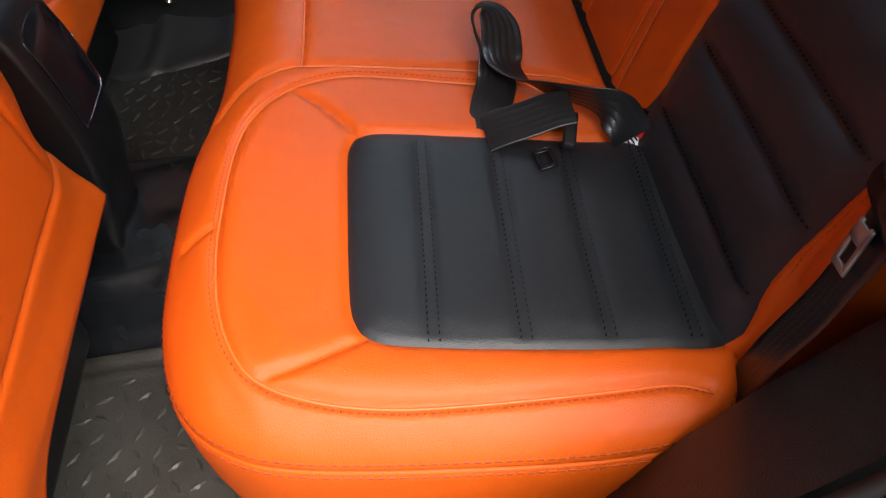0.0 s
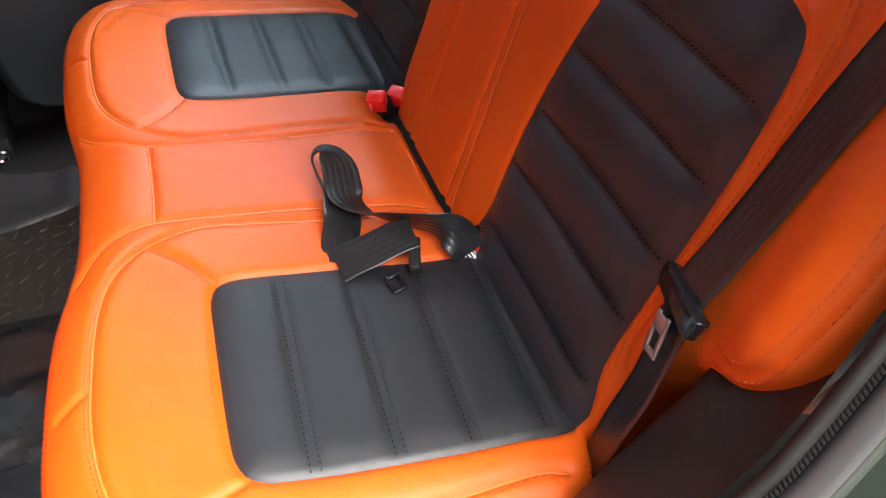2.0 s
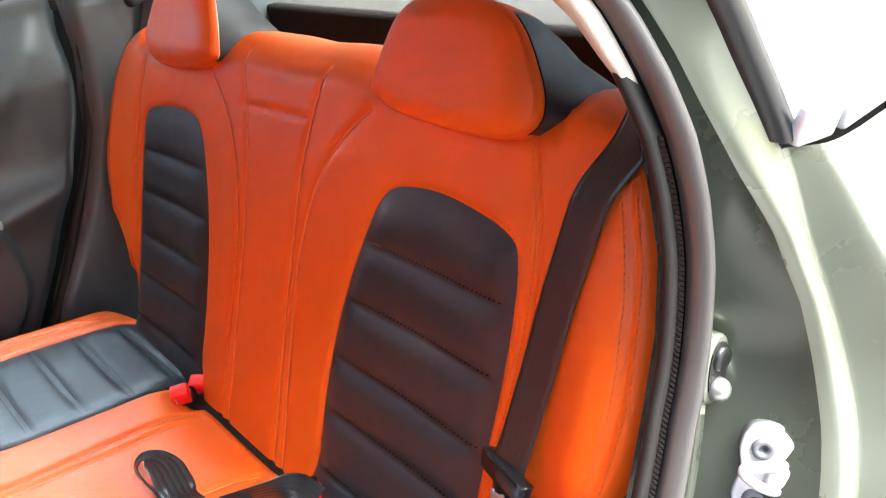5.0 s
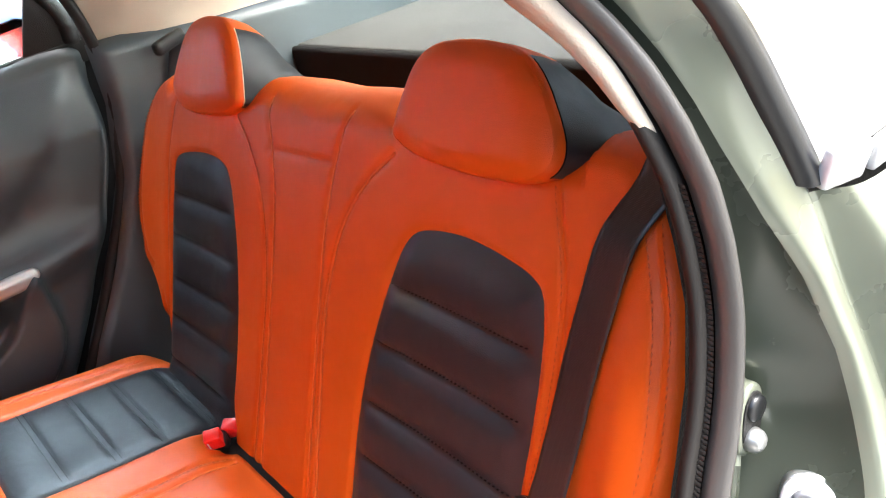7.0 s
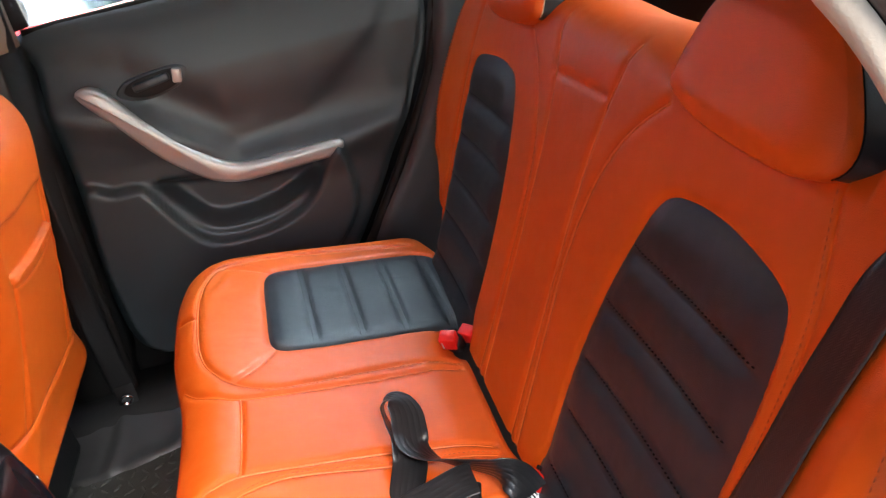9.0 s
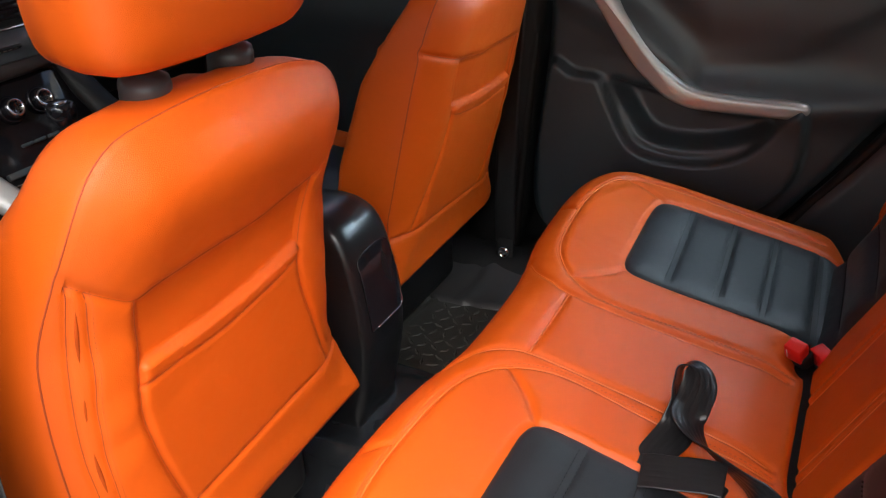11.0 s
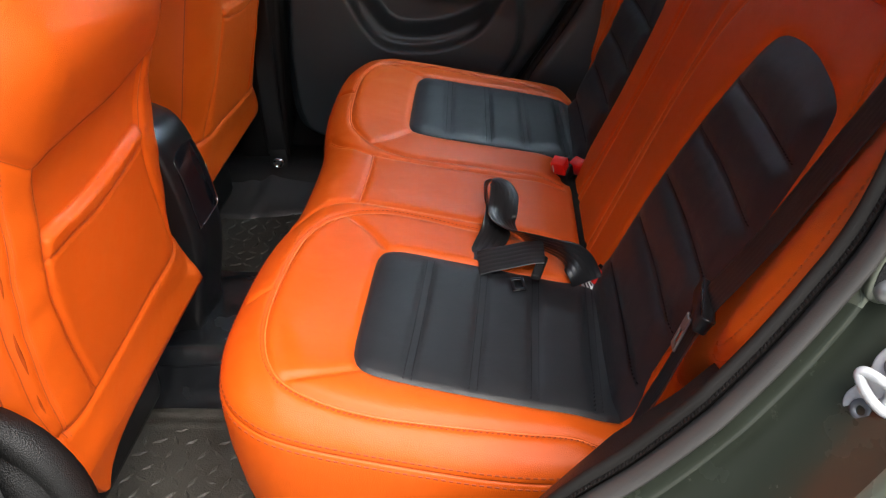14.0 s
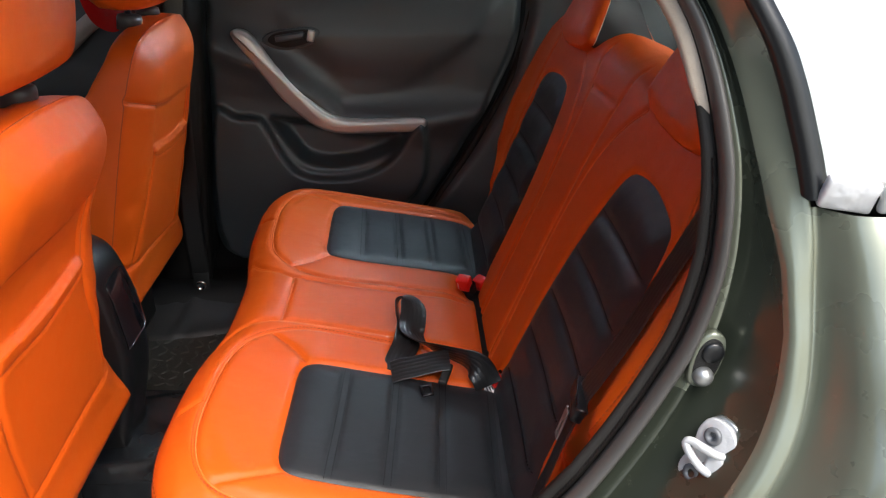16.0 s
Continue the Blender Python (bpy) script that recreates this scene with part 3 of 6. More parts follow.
def back_height(P):
    z, y = P[:, 0], P[:, 1]
    edge, _ = nearest(P, BACK_OUT, True)
    edge = np.where(within(P, BACK_OUT), edge, 0)
    h = -smooth_drop(edge, np.where(np.abs(y) > 0.47, 0.020, 0.040), np.where(np.abs(y) > 0.47, 0.016, 0.026)) * np.clip((z - 0.25) / 0.1, 0, 1)
    crease = np.full(len(P), 9.0)
    for line in BACK_CREASES:
        crease = np.minimum(crease, nearest(P, line)[0])
    inside = np.zeros(len(P), bool)
    rim = np.full(len(P), 9.0)
    for poly in BACK_INSERTS:
        inside |= within(P, poly)
        rim = np.minimum(rim, nearest(P, poly, True)[0])
    crease = np.minimum(crease, rim)
    tubes = np.full(len(P), 9.0)
    for line in BACK_FIRM:
        tubes = np.minimum(tubes, nearest(P, np.array(line))[0])
    soft = 0.0018 * (1 - np.exp(-((crease / 0.0065) ** 2))) - 0.001
    calm = 1 - np.exp(-((rim / 0.02) ** 2))
    quilt = 0.003 * (1 - np.exp(-((rim / 0.014) ** 2))) + 0.0065 * (1 - np.exp(-((tubes / 0.012) ** 2))) * calm - 0.0014
    h += np.where(inside, quilt, soft)
    h -= 0.0022 * np.exp(-((crease / 0.0030) ** 2)) + np.where(inside, calm * 0.0028 * np.exp(-((tubes / 0.0026) ** 2)), 0)
    for line in BACK_SIDES:
        h -= 0.0015 * np.exp(-((nearest(P, line)[0] / 0.0035) ** 2))
    h -= 0.010 * np.exp(-(((np.abs(y) - 0.30) / 0.13) ** 2)) * np.exp(-(((z - 0.55) / 0.2) ** 2))
    h += np.interp(z, [0.36, 0.43, 0.5, 0.62, 0.75], [0.006, 0.016, 0.018, 0.014, 0.006]) * np.exp(-(((np.abs(y) - 0.575) / 0.048) ** 2)) * np.where(y < 0, 1.0, 0.6)
    # the near bolster stands forward of the far one
    swell = np.clip((-y - 0.492) / 0.075, 0, 1)
    h += np.interp(z, [0.40, 0.45, 0.49, 0.55, 0.60, 0.66, 0.75], [0.0, 0.012, 0.019, 0.017, 0.014, 0.009, 0.0]) * swell * swell * (3 - 2 * swell)
    return h


def on_back(P):
    return back_plane(P, back_height(P))


skins = panel(BACK_OUT, BACK_INSERTS, 0.0035, on_back)
build("backrest_cover", *skins[0], ORANGE, backrest)
for skin in skins[1:]:
    build("backrest_insert", *skin, BLACK, backrest, "black ribbed leatherette insert")
brim = evenly(np.vstack([BACK_OUT, BACK_OUT[:1]]), 0.01)[:-1]
bout = outward(brim)
bh = back_height(brim)
bh_in = back_height(brim - 0.005 * bout)
build("backrest_edge", *loft([back_plane(brim - 0.005 * bout, bh_in + 0.0003)] + [back_plane(brim + k * bout, bh - h) for k, h in [(0.0, -0.0004), (0.005, 0.007), (0.010, 0.018), (0.013, 0.04), (0.013, 0.08), (0.004, 0.115), (-0.03, 0.13)]], True, (False, True)), ORANGE, backrest)
for line in both([BACK_ARCH, BACK_LINE]):
    build("welt", *tube(on_back(evenly(line, 0.006)) + 0.0012 * TILT_N, 0.0013, 6), LIT_PIPING, rear_bench, "raised orange welt seam")
seams = []
for line in BACK_SIDES:
    n = outward(np.vstack([line, line[::-1] + 1e-5]))[: len(line)]
    seams += [line + 0.006 * n, line - 0.006 * n]
tagged(build("side_stitching", *stitches(seams, on_back, 0.0060, 0.0038, 0.0009, 0.0012), THREAD, backrest, "orange double seam thread"), kind="stuff")
tagged(build("seam_stitching", *stitches(both([BACK_ARCH + (0, 0.004), BACK_OUTER + (0, 0.004)]), on_back, 0.0060, 0.0040, 0.0009, 0.0006), THREAD, backrest, "orange seam thread"), kind="stuff")
pairs = []
for line in BACK_TUBES:
    a = np.array(line)
    inset = [a[0] + (a[1] - a[0]) * 0.10, a[0] + (a[1] - a[0]) * 0.95]
    pairs += [np.array(inset) + (0.0045, 0)]
tagged(build("insert_stitching", *stitches(both(pairs), on_back, 0.0062, 0.0032, 0.0006, 0.0013), DARK_THREAD, backrest, "charcoal seam thread"), kind="stuff")

HEAD_OUT = spline([(0.736, -0.212), (0.722, -0.25), (0.715, -0.32), (0.715, -0.38), (0.720, -0.412), (0.734, -0.433), (0.755, -0.437), (0.785, -0.424), (0.818, -0.402), (0.836, -0.374), (0.843, -0.32), (0.838, -0.266), (0.820, -0.238), (0.785, -0.221), (0.750, -0.211)], 8, True)


def head_height(P):
    edge, _ = nearest(P, HEAD_OUT, True)
    edge = np.where(within(P, HEAD_OUT), edge, 0)
    return 0.027 - smooth_drop(edge, 0.026, 0.010) - 0.02 * (P[:, 0] - 0.72)


for side, tall, shift, foot in ((1, 0.84, -0.010, 0.724), (-1, 1.0, -0.046, 0.722)):
    front = lambda P, h: back_plane(np.column_stack([foot + (P[:, 0] - 0.715) * tall, P[:, 1] * side + shift]), h)
    headrest = build("headrest", *panel(HEAD_OUT, [], 0.006, lambda P: front(P, head_height(P)))[0], ORANGE, rear_bench)
    ring = evenly(np.vstack([HEAD_OUT, HEAD_OUT[:1]]), 0.006)[:-1]
    no = outward(ring)
    hh = head_height(ring)
    # a fin: shallow at the crown, deep where it meets the backrest
    deep = np.interp(ring[:, 0], [0.715, 0.78, 0.845], [0.150, 0.105, 0.045])
    flare = np.column_stack([0 * deep, no[:, 1]]) * np.clip((0.80 - ring[:, :1]) / 0.07, 0, 1)
    rows = [front(ring - 0.002 * no, hh + 0.0006), front(ring + 0.003 * no, hh - 0.004)]
    rows += [front(ring + k * no + g * flare, hh - 0.004 - f * deep) for k, f, g in ((0.0035, 0.06, 0.0), (0.003, 0.35, 0.024), (0.0, 0.7, 0.060), (-0.006, 0.92, 0.085), (-0.016, 1.0, 0.092))]
    V, F = loft(rows, True, (False, True))
    n = len(ring)
    dark = [[f for f in F if len(f) == 4 and 2 * n <= f[0] < 5 * n and w * no[f[0] % n, 1] > 0.55 and ring[f[0] % n, 0] < 0.832] for w in (1, -1)]
    taken = set(dark[0] + dark[1])
    for sel, nm, mt in ((dark[0], "side_panel", BLACK), (dark[1], "side_panel", BLACK), ([f for f in F if f not in taken], "headrest_band", ORANGE)):
        used, cut = np.unique(np.concatenate([np.array(f) for f in sel]), return_inverse=True)
        cut, faces, at = list(cut), [], 0
        for f in sel:
            faces.append(tuple(cut[at : at + len(f)]))
            at += len(f)
        build(nm, V[used], faces, mt, headrest, "black leatherette side gusset" if mt is BLACK else "")
    for w in (1, -1):
        m = (w * no[:, 1] > 0.55) & (ring[:, 0] < 0.832)
        order = np.argsort(ring[m][:, 0])
        q, qn, qh = ring[m][order], no[m][order], hh[m][order]
        build("gusset_seam", *tube(front(q + 0.0036 * qn, qh - 0.0045 - 0.06 * deep[m][order]), 0.0008, 6), PALE_THREAD if side < 0 else DARK_THREAD, headrest, "thin contrast seam")

# ---------------------------------------------------------------- front seats
def front_seat(name, label, cy, dx, side):
    """A front seat seen from behind; cy its middle, dx its place along the car, side +1 where its door lies towards -y."""
    seat = thing(name, label, "car seat", "front seats", at=(dx - 0.2, cy, 0.0))

    def plane(P, h):
        y, z = P[:, 0], P[:, 1]
        top = np.clip((z - 0.57) / 0.16, 0, 1)
        lean = 0.036 * top * top * (3 - 2 * top) if side > 0 else 0.115 * np.clip(z - 0.24, 0, 1)
        return np.column_stack([dx - 0.231 + 0.1105 * z + lean + h, cy + side * y, z])

    hem = [(-0.183, 0.268), (-0.152, 0.207), (-0.125, 0.170), (-0.110, 0.191), (-0.07, 0.213), (0.0, 0.222), (0.10, 0.229)] if side > 0 else [(-0.185, 0.245), (-0.10, 0.236), (0.10, 0.234)]
    OUT = spline(hem + [(0.20, 0.233), (0.229, 0.234), (0.228, 0.25), (0.214, 0.31), (0.206, 0.36), (0.200, 0.50), (0.192, 0.64), (0.180, 0.70), (0.150, 0.742), (0.09, 0.762), (0.0, 0.768), (-0.09, 0.764), (-0.145, 0.752), (-0.180, 0.71), (-0.200, 0.64), (-0.214, 0.55), (-0.212, 0.42), (-0.20, 0.32)], 8, True)
    YOKE = spline([(-0.193, 0.655), (-0.176, 0.639), (-0.158, 0.624), (-0.138, 0.611), (-0.109, 0.615), (-0.051, 0.617), (0.023, 0.617), (0.074, 0.624), (0.112, 0.629), (0.15, 0.640), (0.19, 0.655)], 6)
    LEFT = spline([(-0.138, 0.611), (-0.137, 0.56), (-0.142, 0.509), (-0.143, 0.476), (-0.130, 0.408), (-0.102, 0.314)], 6)
    POCKET = spline([(-0.139, 0.534), (-0.10, 0.532), (-0.055, 0.530), (-0.005, 0.531), (0.046, 0.537), (0.104, 0.545)], 6)
    POCKET_HEM = spline([(-0.140, 0.512), (-0.092, 0.512), (-0.034, 0.509), (0.023, 0.515), (0.07, 0.522), (0.103, 0.533)], 6)
    RIGHT = spline([(0.112, 0.628), (0.112, 0.597), (0.105, 0.553), (0.101, 0.525), (0.110, 0.479), (0.133, 0.414), (0.167, 0.328)], 6)
    HEM = spline([(-0.178, 0.309), (-0.142, 0.308), (-0.102, 0.312), (-0.02, 0.318), (0.064, 0.325), (0.168, 0.329), (0.206, 0.331)], 6)
    ZIP_OUT = spline([(-0.190, 0.653), (-0.193, 0.593), (-0.198, 0.537), (-0.199, 0.467), (-0.191, 0.383), (-0.178, 0.300)], 6)
    ZIP_IN = spline([(-0.178, 0.640), (-0.178, 0.568), (-0.183, 0.503), (-0.182, 0.436), (-0.175, 0.373), (-0.166, 0.300)], 6)
    # the back of the pocket's mouth lies deeper than the panels round it
    WELL = np.vstack([YOKE[(YOKE[:, 0] > -0.137) & (YOKE[:, 0] < 0.111)], RIGHT[RIGHT[:, 1] > 0.547], POCKET[::-1], LEFT[LEFT[:, 1] > 0.535][::-1]])

    def height(P):
        y, z = P[:, 0], P[:, 1]
        edge, _ = nearest(P, OUT, True)
        edge = np.where(within(P, OUT), edge, 0)
        h = -smooth_drop(edge, 0.08, 0.035) * np.clip((z - 0.24) / 0.12, 0, 1)
        crease = np.full(len(P), 9.0)
        for line in (YOKE, LEFT, RIGHT, HEM):
            crease = np.minimum(crease, nearest(P, line)[0])
        h += 0.0026 * (1 - np.exp(-((crease / 0.006) ** 2))) - 0.0018
        h -= 0.0022 * np.exp(-((crease / 0.0030) ** 2))
        fine = np.full(len(P), 9.0)
        for line in (ZIP_OUT, ZIP_IN, POCKET_HEM):
            fine = np.minimum(fine, nearest(P, line)[0])
        h -= 0.0022 * np.exp(-((fine / 0.0028) ** 2))
        # the pocket mouth sags open, and the cover hangs loose below it
        depth = np.where(within(P, WELL), nearest(P, WELL, True)[0], 0)
        h -= 0.0080 * (1 - np.exp(-((depth / 0.0042) ** 2)))
        d, k = nearest(P, POCKET)
        h += np.where((z < 0.54) & ~within(P, WELL), 0.0035 * np.exp(-((d / 0.018) ** 2)), 0) * ((y > -0.139) & (y < 0.103))
        h += 0.006 * np.exp(-(((z - 0.25) / 0.03) ** 2))
        h += 0.0009 * np.sin(45 * z + 26 * np.abs(y) + 5 * np.sin(13 * z)) * np.exp(-(((np.abs(y) - 0.165) / 0.03) ** 2)) * np.exp(-(((z - 0.45) / 0.14) ** 2))
        h += 0.012 * np.exp(-((y / 0.16) ** 2) - ((z - 0.70) / 0.09) ** 2)
        return h

    on = lambda P: plane(P, height(P))
    build("back_cover", *panel(OUT, [], 0.0027, on)[0], ORANGE, seat)
    ring = evenly(np.vstack([OUT, OUT[:1]]), 0.012)[:-1]
    no = outward(ring)
    hh = height(ring)
    h_in = height(ring - 0.005 * no)
    low = np.clip((ring[:, 1] - 0.24) / 0.08, 0.15, 1)
    low = low * np.where(ring[:, 1] > 0.74, 0.75, 1.0)
    swell = np.where(ring[:, 0] < 0, 1.0, 0.35) * np.interp(ring[:, 1], [0.24, 0.35, 0.5, 0.62, 0.70, 0.77], [0.8, 1.1, 1.1, 0.7, 0.3, 0.15])
    thick = np.interp(ring[:, 1], [0.24, 0.45, 0.60, 0.66, 0.72, 0.77], [0.95, 1.05, 0.88, 0.66, 0.45, 0.40])
    thick = thick * np.where(ring[:, 0] > 0, 0.72, 1.0)
    slack = np.interp(ring[:, 1], [0.168, 0.20, 0.245], [0.04, 0.25, 1.0])
    thick = thick * slack
    rows = [(0.0, -0.0004), (0.006, 0.006), (0.012, 0.02), (0.019, 0.045), (0.026, 0.075), (0.028, 0.105), (0.020, 0.13), (0.0, 0.148), (-0.03, 0.156), (-0.08, 0.158), (-0.13, 0.158)]
    V, F = loft([plane(ring - 0.005 * no, h_in + 0.0003)] + [plane(ring + (k * np.where(k > 0, low * swell, slack))[:, None] * no, hh - h * thick) for k, h in rows], True, (False, True))
    build("side_cover", V, F, ORANGE, seat)
    top_line = ring[(ring[:, 1] > 0.29)]
    order = np.argsort(np.arctan2(top_line[:, 0], top_line[:, 1] - 0.5))
    build("edge_piping", *tube(plane(top_line[order] + (0.002 * (low * swell)[(ring[:, 1] > 0.29)][order])[:, None] * no[(ring[:, 1] > 0.29)][order], hh[(ring[:, 1] > 0.29)][order] - 0.0014), 0.0009, 6), SHADE_THREAD, seat, "raised orange edge seam")
    for line in (YOKE, LEFT, RIGHT, HEM, POCKET_HEM, ZIP_OUT, ZIP_IN):
        build("seam", *tube(on(evenly(line, 0.005)) + (0.0002, 0, 0), 0.0005, 6), SHADE_THREAD, seat, "sewn rust seam")
    # the zip folds on the outer edge of the back gape only here; brown slivers paint the shade inside them
    for hi, lo, r in ((0.628, 0.565, 0.0021), (0.535, 0.500, 0.0015), (0.470, 0.405, 0.0021), (0.385, 0.345, 0.0014)):
        zz = np.linspace(hi, lo, 12)
        gap = np.column_stack([(np.interp(zz, ZIP_OUT[::-1, 1], ZIP_OUT[::-1, 0]) + np.interp(zz, ZIP_IN[::-1, 1], ZIP_IN[::-1, 0])) / 2 - 0.001, zz])
        build("zip_tape", *tube(on(gap) - (0.0008, 0, 0), r * np.sin(np.linspace(0.12, math.pi - 0.12, 12)), 8), ZIP_SHADE, seat, "brown zip tape in a gaping fold")
    tagged(build("zip_stitching", *stitches([ZIP_IN + (0.0035, 0)], on, 0.0055, 0.0036, 0.0005), SHADE_THREAD, seat, "rust seam thread"), kind="stuff")
    # headrest on two posts with black collars
    for py in (0.055, -0.055):
        at = plane(np.array([[py, 0.770]]), np.array([-0.075]))[0]
        build("headrest_collar", *moved(turned([(0.0225, -0.012), (0.0225, 0.006), (0.021, 0.013), (0.012, 0.016), (0.008, 0.016)]), Matrix.Translation(at) @ Euler((0, 0.12, 0)).to_matrix().to_4x4()), COLLAR, seat, "black plastic collar")
        build("headrest_post", *moved(turned([(0.0058, 0.0), (0.0058, 0.09)], 14), Matrix.Translation(at)), CHROME, seat)
    HR = spline([(-0.115, 0.793), (-0.06, 0.784), (0.06, 0.784), (0.115, 0.793), (0.133, 0.835), (0.131, 0.91), (0.11, 0.965), (0.06, 0.982), (-0.06, 0.982), (-0.11, 0.965), (-0.131, 0.91), (-0.133, 0.835)], 6, True)
    HR = HR + (0, 0.011)
    rows = [(0.5, 0.013), (0.75, 0.011), (0.90, 0.004), (0.97, -0.006), (1.0, -0.020), (1.01, -0.05), (0.97, -0.085), (0.86, -0.105), (0.5, -0.112)]
    hc = HR.mean(0)
    V, F = loft([plane(hc + (HR - hc) * s, np.full(len(HR), h - 0.03)) for s, h in rows], True, (True, True))
    headrest = build("headrest", V, F, ORANGE, seat)
    # base: cushion, recliner cover
    cush = [(-0.05, 0.0), (-0.42, 0.0), (-0.50, 0.02), (-0.53, 0.05), (-0.53, 0.09), (-0.48, 0.125), (-0.40, 0.128), (-0.10, 0.095), (-0.05, 0.08)]
    prof = spline(cush, 4, True)
    rings = []
    for yy, sc in ((-0.235, 0.93), (-0.228, 0.98), (-0.2, 1.0), (0.2, 1.0), (0.228, 0.98), (0.235, 0.93)):
        c = prof.mean(0)
        q = c + (prof - c) * sc
        rings.append(np.column_stack([dx - 0.231 + q[:, 0] - 0.02, np.full(len(q), cy + side * yy), 0.20 + q[:, 1]]))
    build("seat_cushion", *loft(rings, True, (True, True)), ORANGE, seat)
    build("cushion_insert", *moved(block((0.34, 0.24, 0.012), 0.005), pose(dx - 0.52, cy, 0.328, 0, 5, 0)), BLACK, seat, "black ribbed leatherette insert")
    build("seat_base", *moved(block((0.42, 0.40, 0.17), 0.02), pose(dx - 0.50, cy, 0.112)), PLASTIC, seat)
    for yy in ((-0.222, -1),) if side > 0 else ():
        m = Matrix.Translation((dx - 0.262, cy + side * (yy[0] - 0.022), 0.268)) @ Euler((radians(90 * yy[1] * side), 0, 0)).to_matrix().to_4x4()
        V, F = turned([(0.112, -0.03), (0.114, -0.012), (0.108, 0.0), (0.094, 0.006), (0.090, 0.002), (0.086, 0.002), (0.082, 0.010), (0.060, 0.018), (0.02, 0.02)], 40)
        V = np.array(V) * (1.0, 1.28, 1.0)
        build("recliner_cover", *moved((V, F), Matrix.Translation((0, 0, 0)) @ m @ Matrix.Diagonal((0.93, -0.93, -1, 1))), PLASTIC, seat, "ribbed black recliner cover")
    return seat


front_seat("car_seat", "orange leatherette front seat with back pocket, its hem hanging loose", -0.348, 0.0, 1)
front_seat("car_seat", "orange leatherette front seat with back pocket, set further forward", 0.352, -0.085, -1)

# ---------------------------------------------------------------- floor of the cabin
def flat_xy(z):
    return lambda a, b, h: np.column_stack([a, b, z + h])


def wall_xz(y, sign=-1):
    return lambda a, b, h: np.column_stack([a, y + sign * h, b])


def tunnel(P):
    """Height of the cabin floor: a low hump in the middle, sills at both sides."""
    x, y = P[:, 0], P[:, 1]
    z = 0.085 / (1 + np.exp((np.abs(y - 0.01) - 0.135) / 0.012))
    z += 0.075 / (1 + np.exp((0.60 - np.abs(y)) / 0.012))
    return z


FLOOR = np.array([(-1.25, -0.70), (0.9, -0.70), (0.9, 0.72), (-1.25, 0.72)], float)
floor = tagged(build("floor", *panel(FLOOR, [], 0.02, lambda P: np.column_stack([P, tunnel(P) - 0.012]))[0], CARPET), "charcoal carpeted car floor with a low centre tunnel", "floor", kind="structure")
# the shiny vinyl cover over the tunnel
HUMP = spline([(-0.40, -0.17), (-0.2, -0.172), (-0.02, -0.165), (0.0, 0.0), (-0.02, 0.17), (-0.2, 0.178), (-0.40, 0.175), (-0.42, 0.0)], 6, True)
hump = thing("tunnel_cover", "creased glossy black vinyl cover over the centre tunnel", "cover")


def hump_place(P):
    x, y = P[:, 0], P[:, 1]
    z = 0.088 / (1 + np.exp((np.abs(y - 0.005) - 0.14) / 0.009)) + 0.004
    z += 0.004 * np.sin(38 * x + 9 * np.sin(21 * y)) * np.exp(-((np.abs(y) - 0.12) / 0.05) ** 2) + 0.003 * np.sin(60 * y + 13 * x)
    return np.column_stack([P, z])


build("vinyl_sheet", *panel(HUMP, [], 0.006, hump_place)[0], VINYL, hump)
for y in (-0.128, 0.138):
    build("edge_seam", *tube(hump_place(evenly(np.array([(-0.40, y), (-0.03, y)]), 0.01)), 0.0016, 6), VINYL, hump, "raised vinyl seam")


def floor_mat(sign):
    """A rubber mat with a raised rim and a field of raised diamonds."""
    mat = thing("floor_mat", "dusty black rubber floor mat with raised diamond tread", "floor mat", "floor mats")
    OUTL = spline([(-0.42, 0.20), (-0.30, 0.172), (-0.12, 0.170), (-0.02, 0.175), (-0.01, 0.36), (-0.02, 0.555), (-0.10, 0.575), (-0.25, 0.572), (-0.31, 0.555), (-0.40, 0.50)], 7, True)
    OUTL = OUTL * (1, sign)
    INN = OUTL - 0.030 * outward(OUTL)

    def place(P):
        edge, _ = nearest(P, OUTL, True)
        edge = np.where(within(P, OUTL), edge, 0)
        d2, _ = nearest(P, INN, True)
        z = 0.004 + 0.010 * np.exp(-((edge - 0.004) / 0.006) ** 2) + 0.004 * np.exp(-((d2) / 0.004) ** 2)
        return np.column_stack([P, z])

    build("mat_sheet", *panel(OUTL, [], 0.006, place)[0], MAT, mat)
    V, F = [], []
    rnd = random.Random(5)
    for i in range(25):
        for j in range(25):
            c = np.array([-0.43 + 0.026 * i + 0.004 * (rnd.random() - 0.5), sign * (0.16 + 0.026 * j + 0.004 * (rnd.random() - 0.5))])
            if not within(c[None], INN)[0] or nearest(c[None], INN, True)[0][0] < 0.014:
                continue
            w = radians(45 if (i + j) % 2 else -45)
            u, v = np.array([math.cos(w), math.sin(w)]), np.array([-math.sin(w), math.cos(w)])
            w += rnd.uniform(-0.5, 0.5)
            u, v = np.array([math.cos(w), math.sin(w)]), np.array([-math.sin(w), math.cos(w)])
            L, W, H = 0.0105 + 0.003 * rnd.random(), 0.0042, 0.0020 + 0.0008 * rnd.random()
            k = len(V)
            V += [(*(c + u * L), 0.0045), (*(c + v * W), 0.0045), (*(c - u * L), 0.0045), (*(c - v * W), 0.0045), (*(c + u * L * 0.55), 0.0045 + H), (*(c - u * L * 0.55), 0.0045 + H)]
            F += [(k, k + 1, k + 4), (k + 1, k + 2, k + 5, k + 4), (k + 2, k + 3, k + 5), (k + 3, k, k + 4, k + 5)]
    tagged(build("tread", V, F, MAT, mat, smooth=False), kind="stuff")
    return mat


floor_mat(1)
floor_mat(-1)

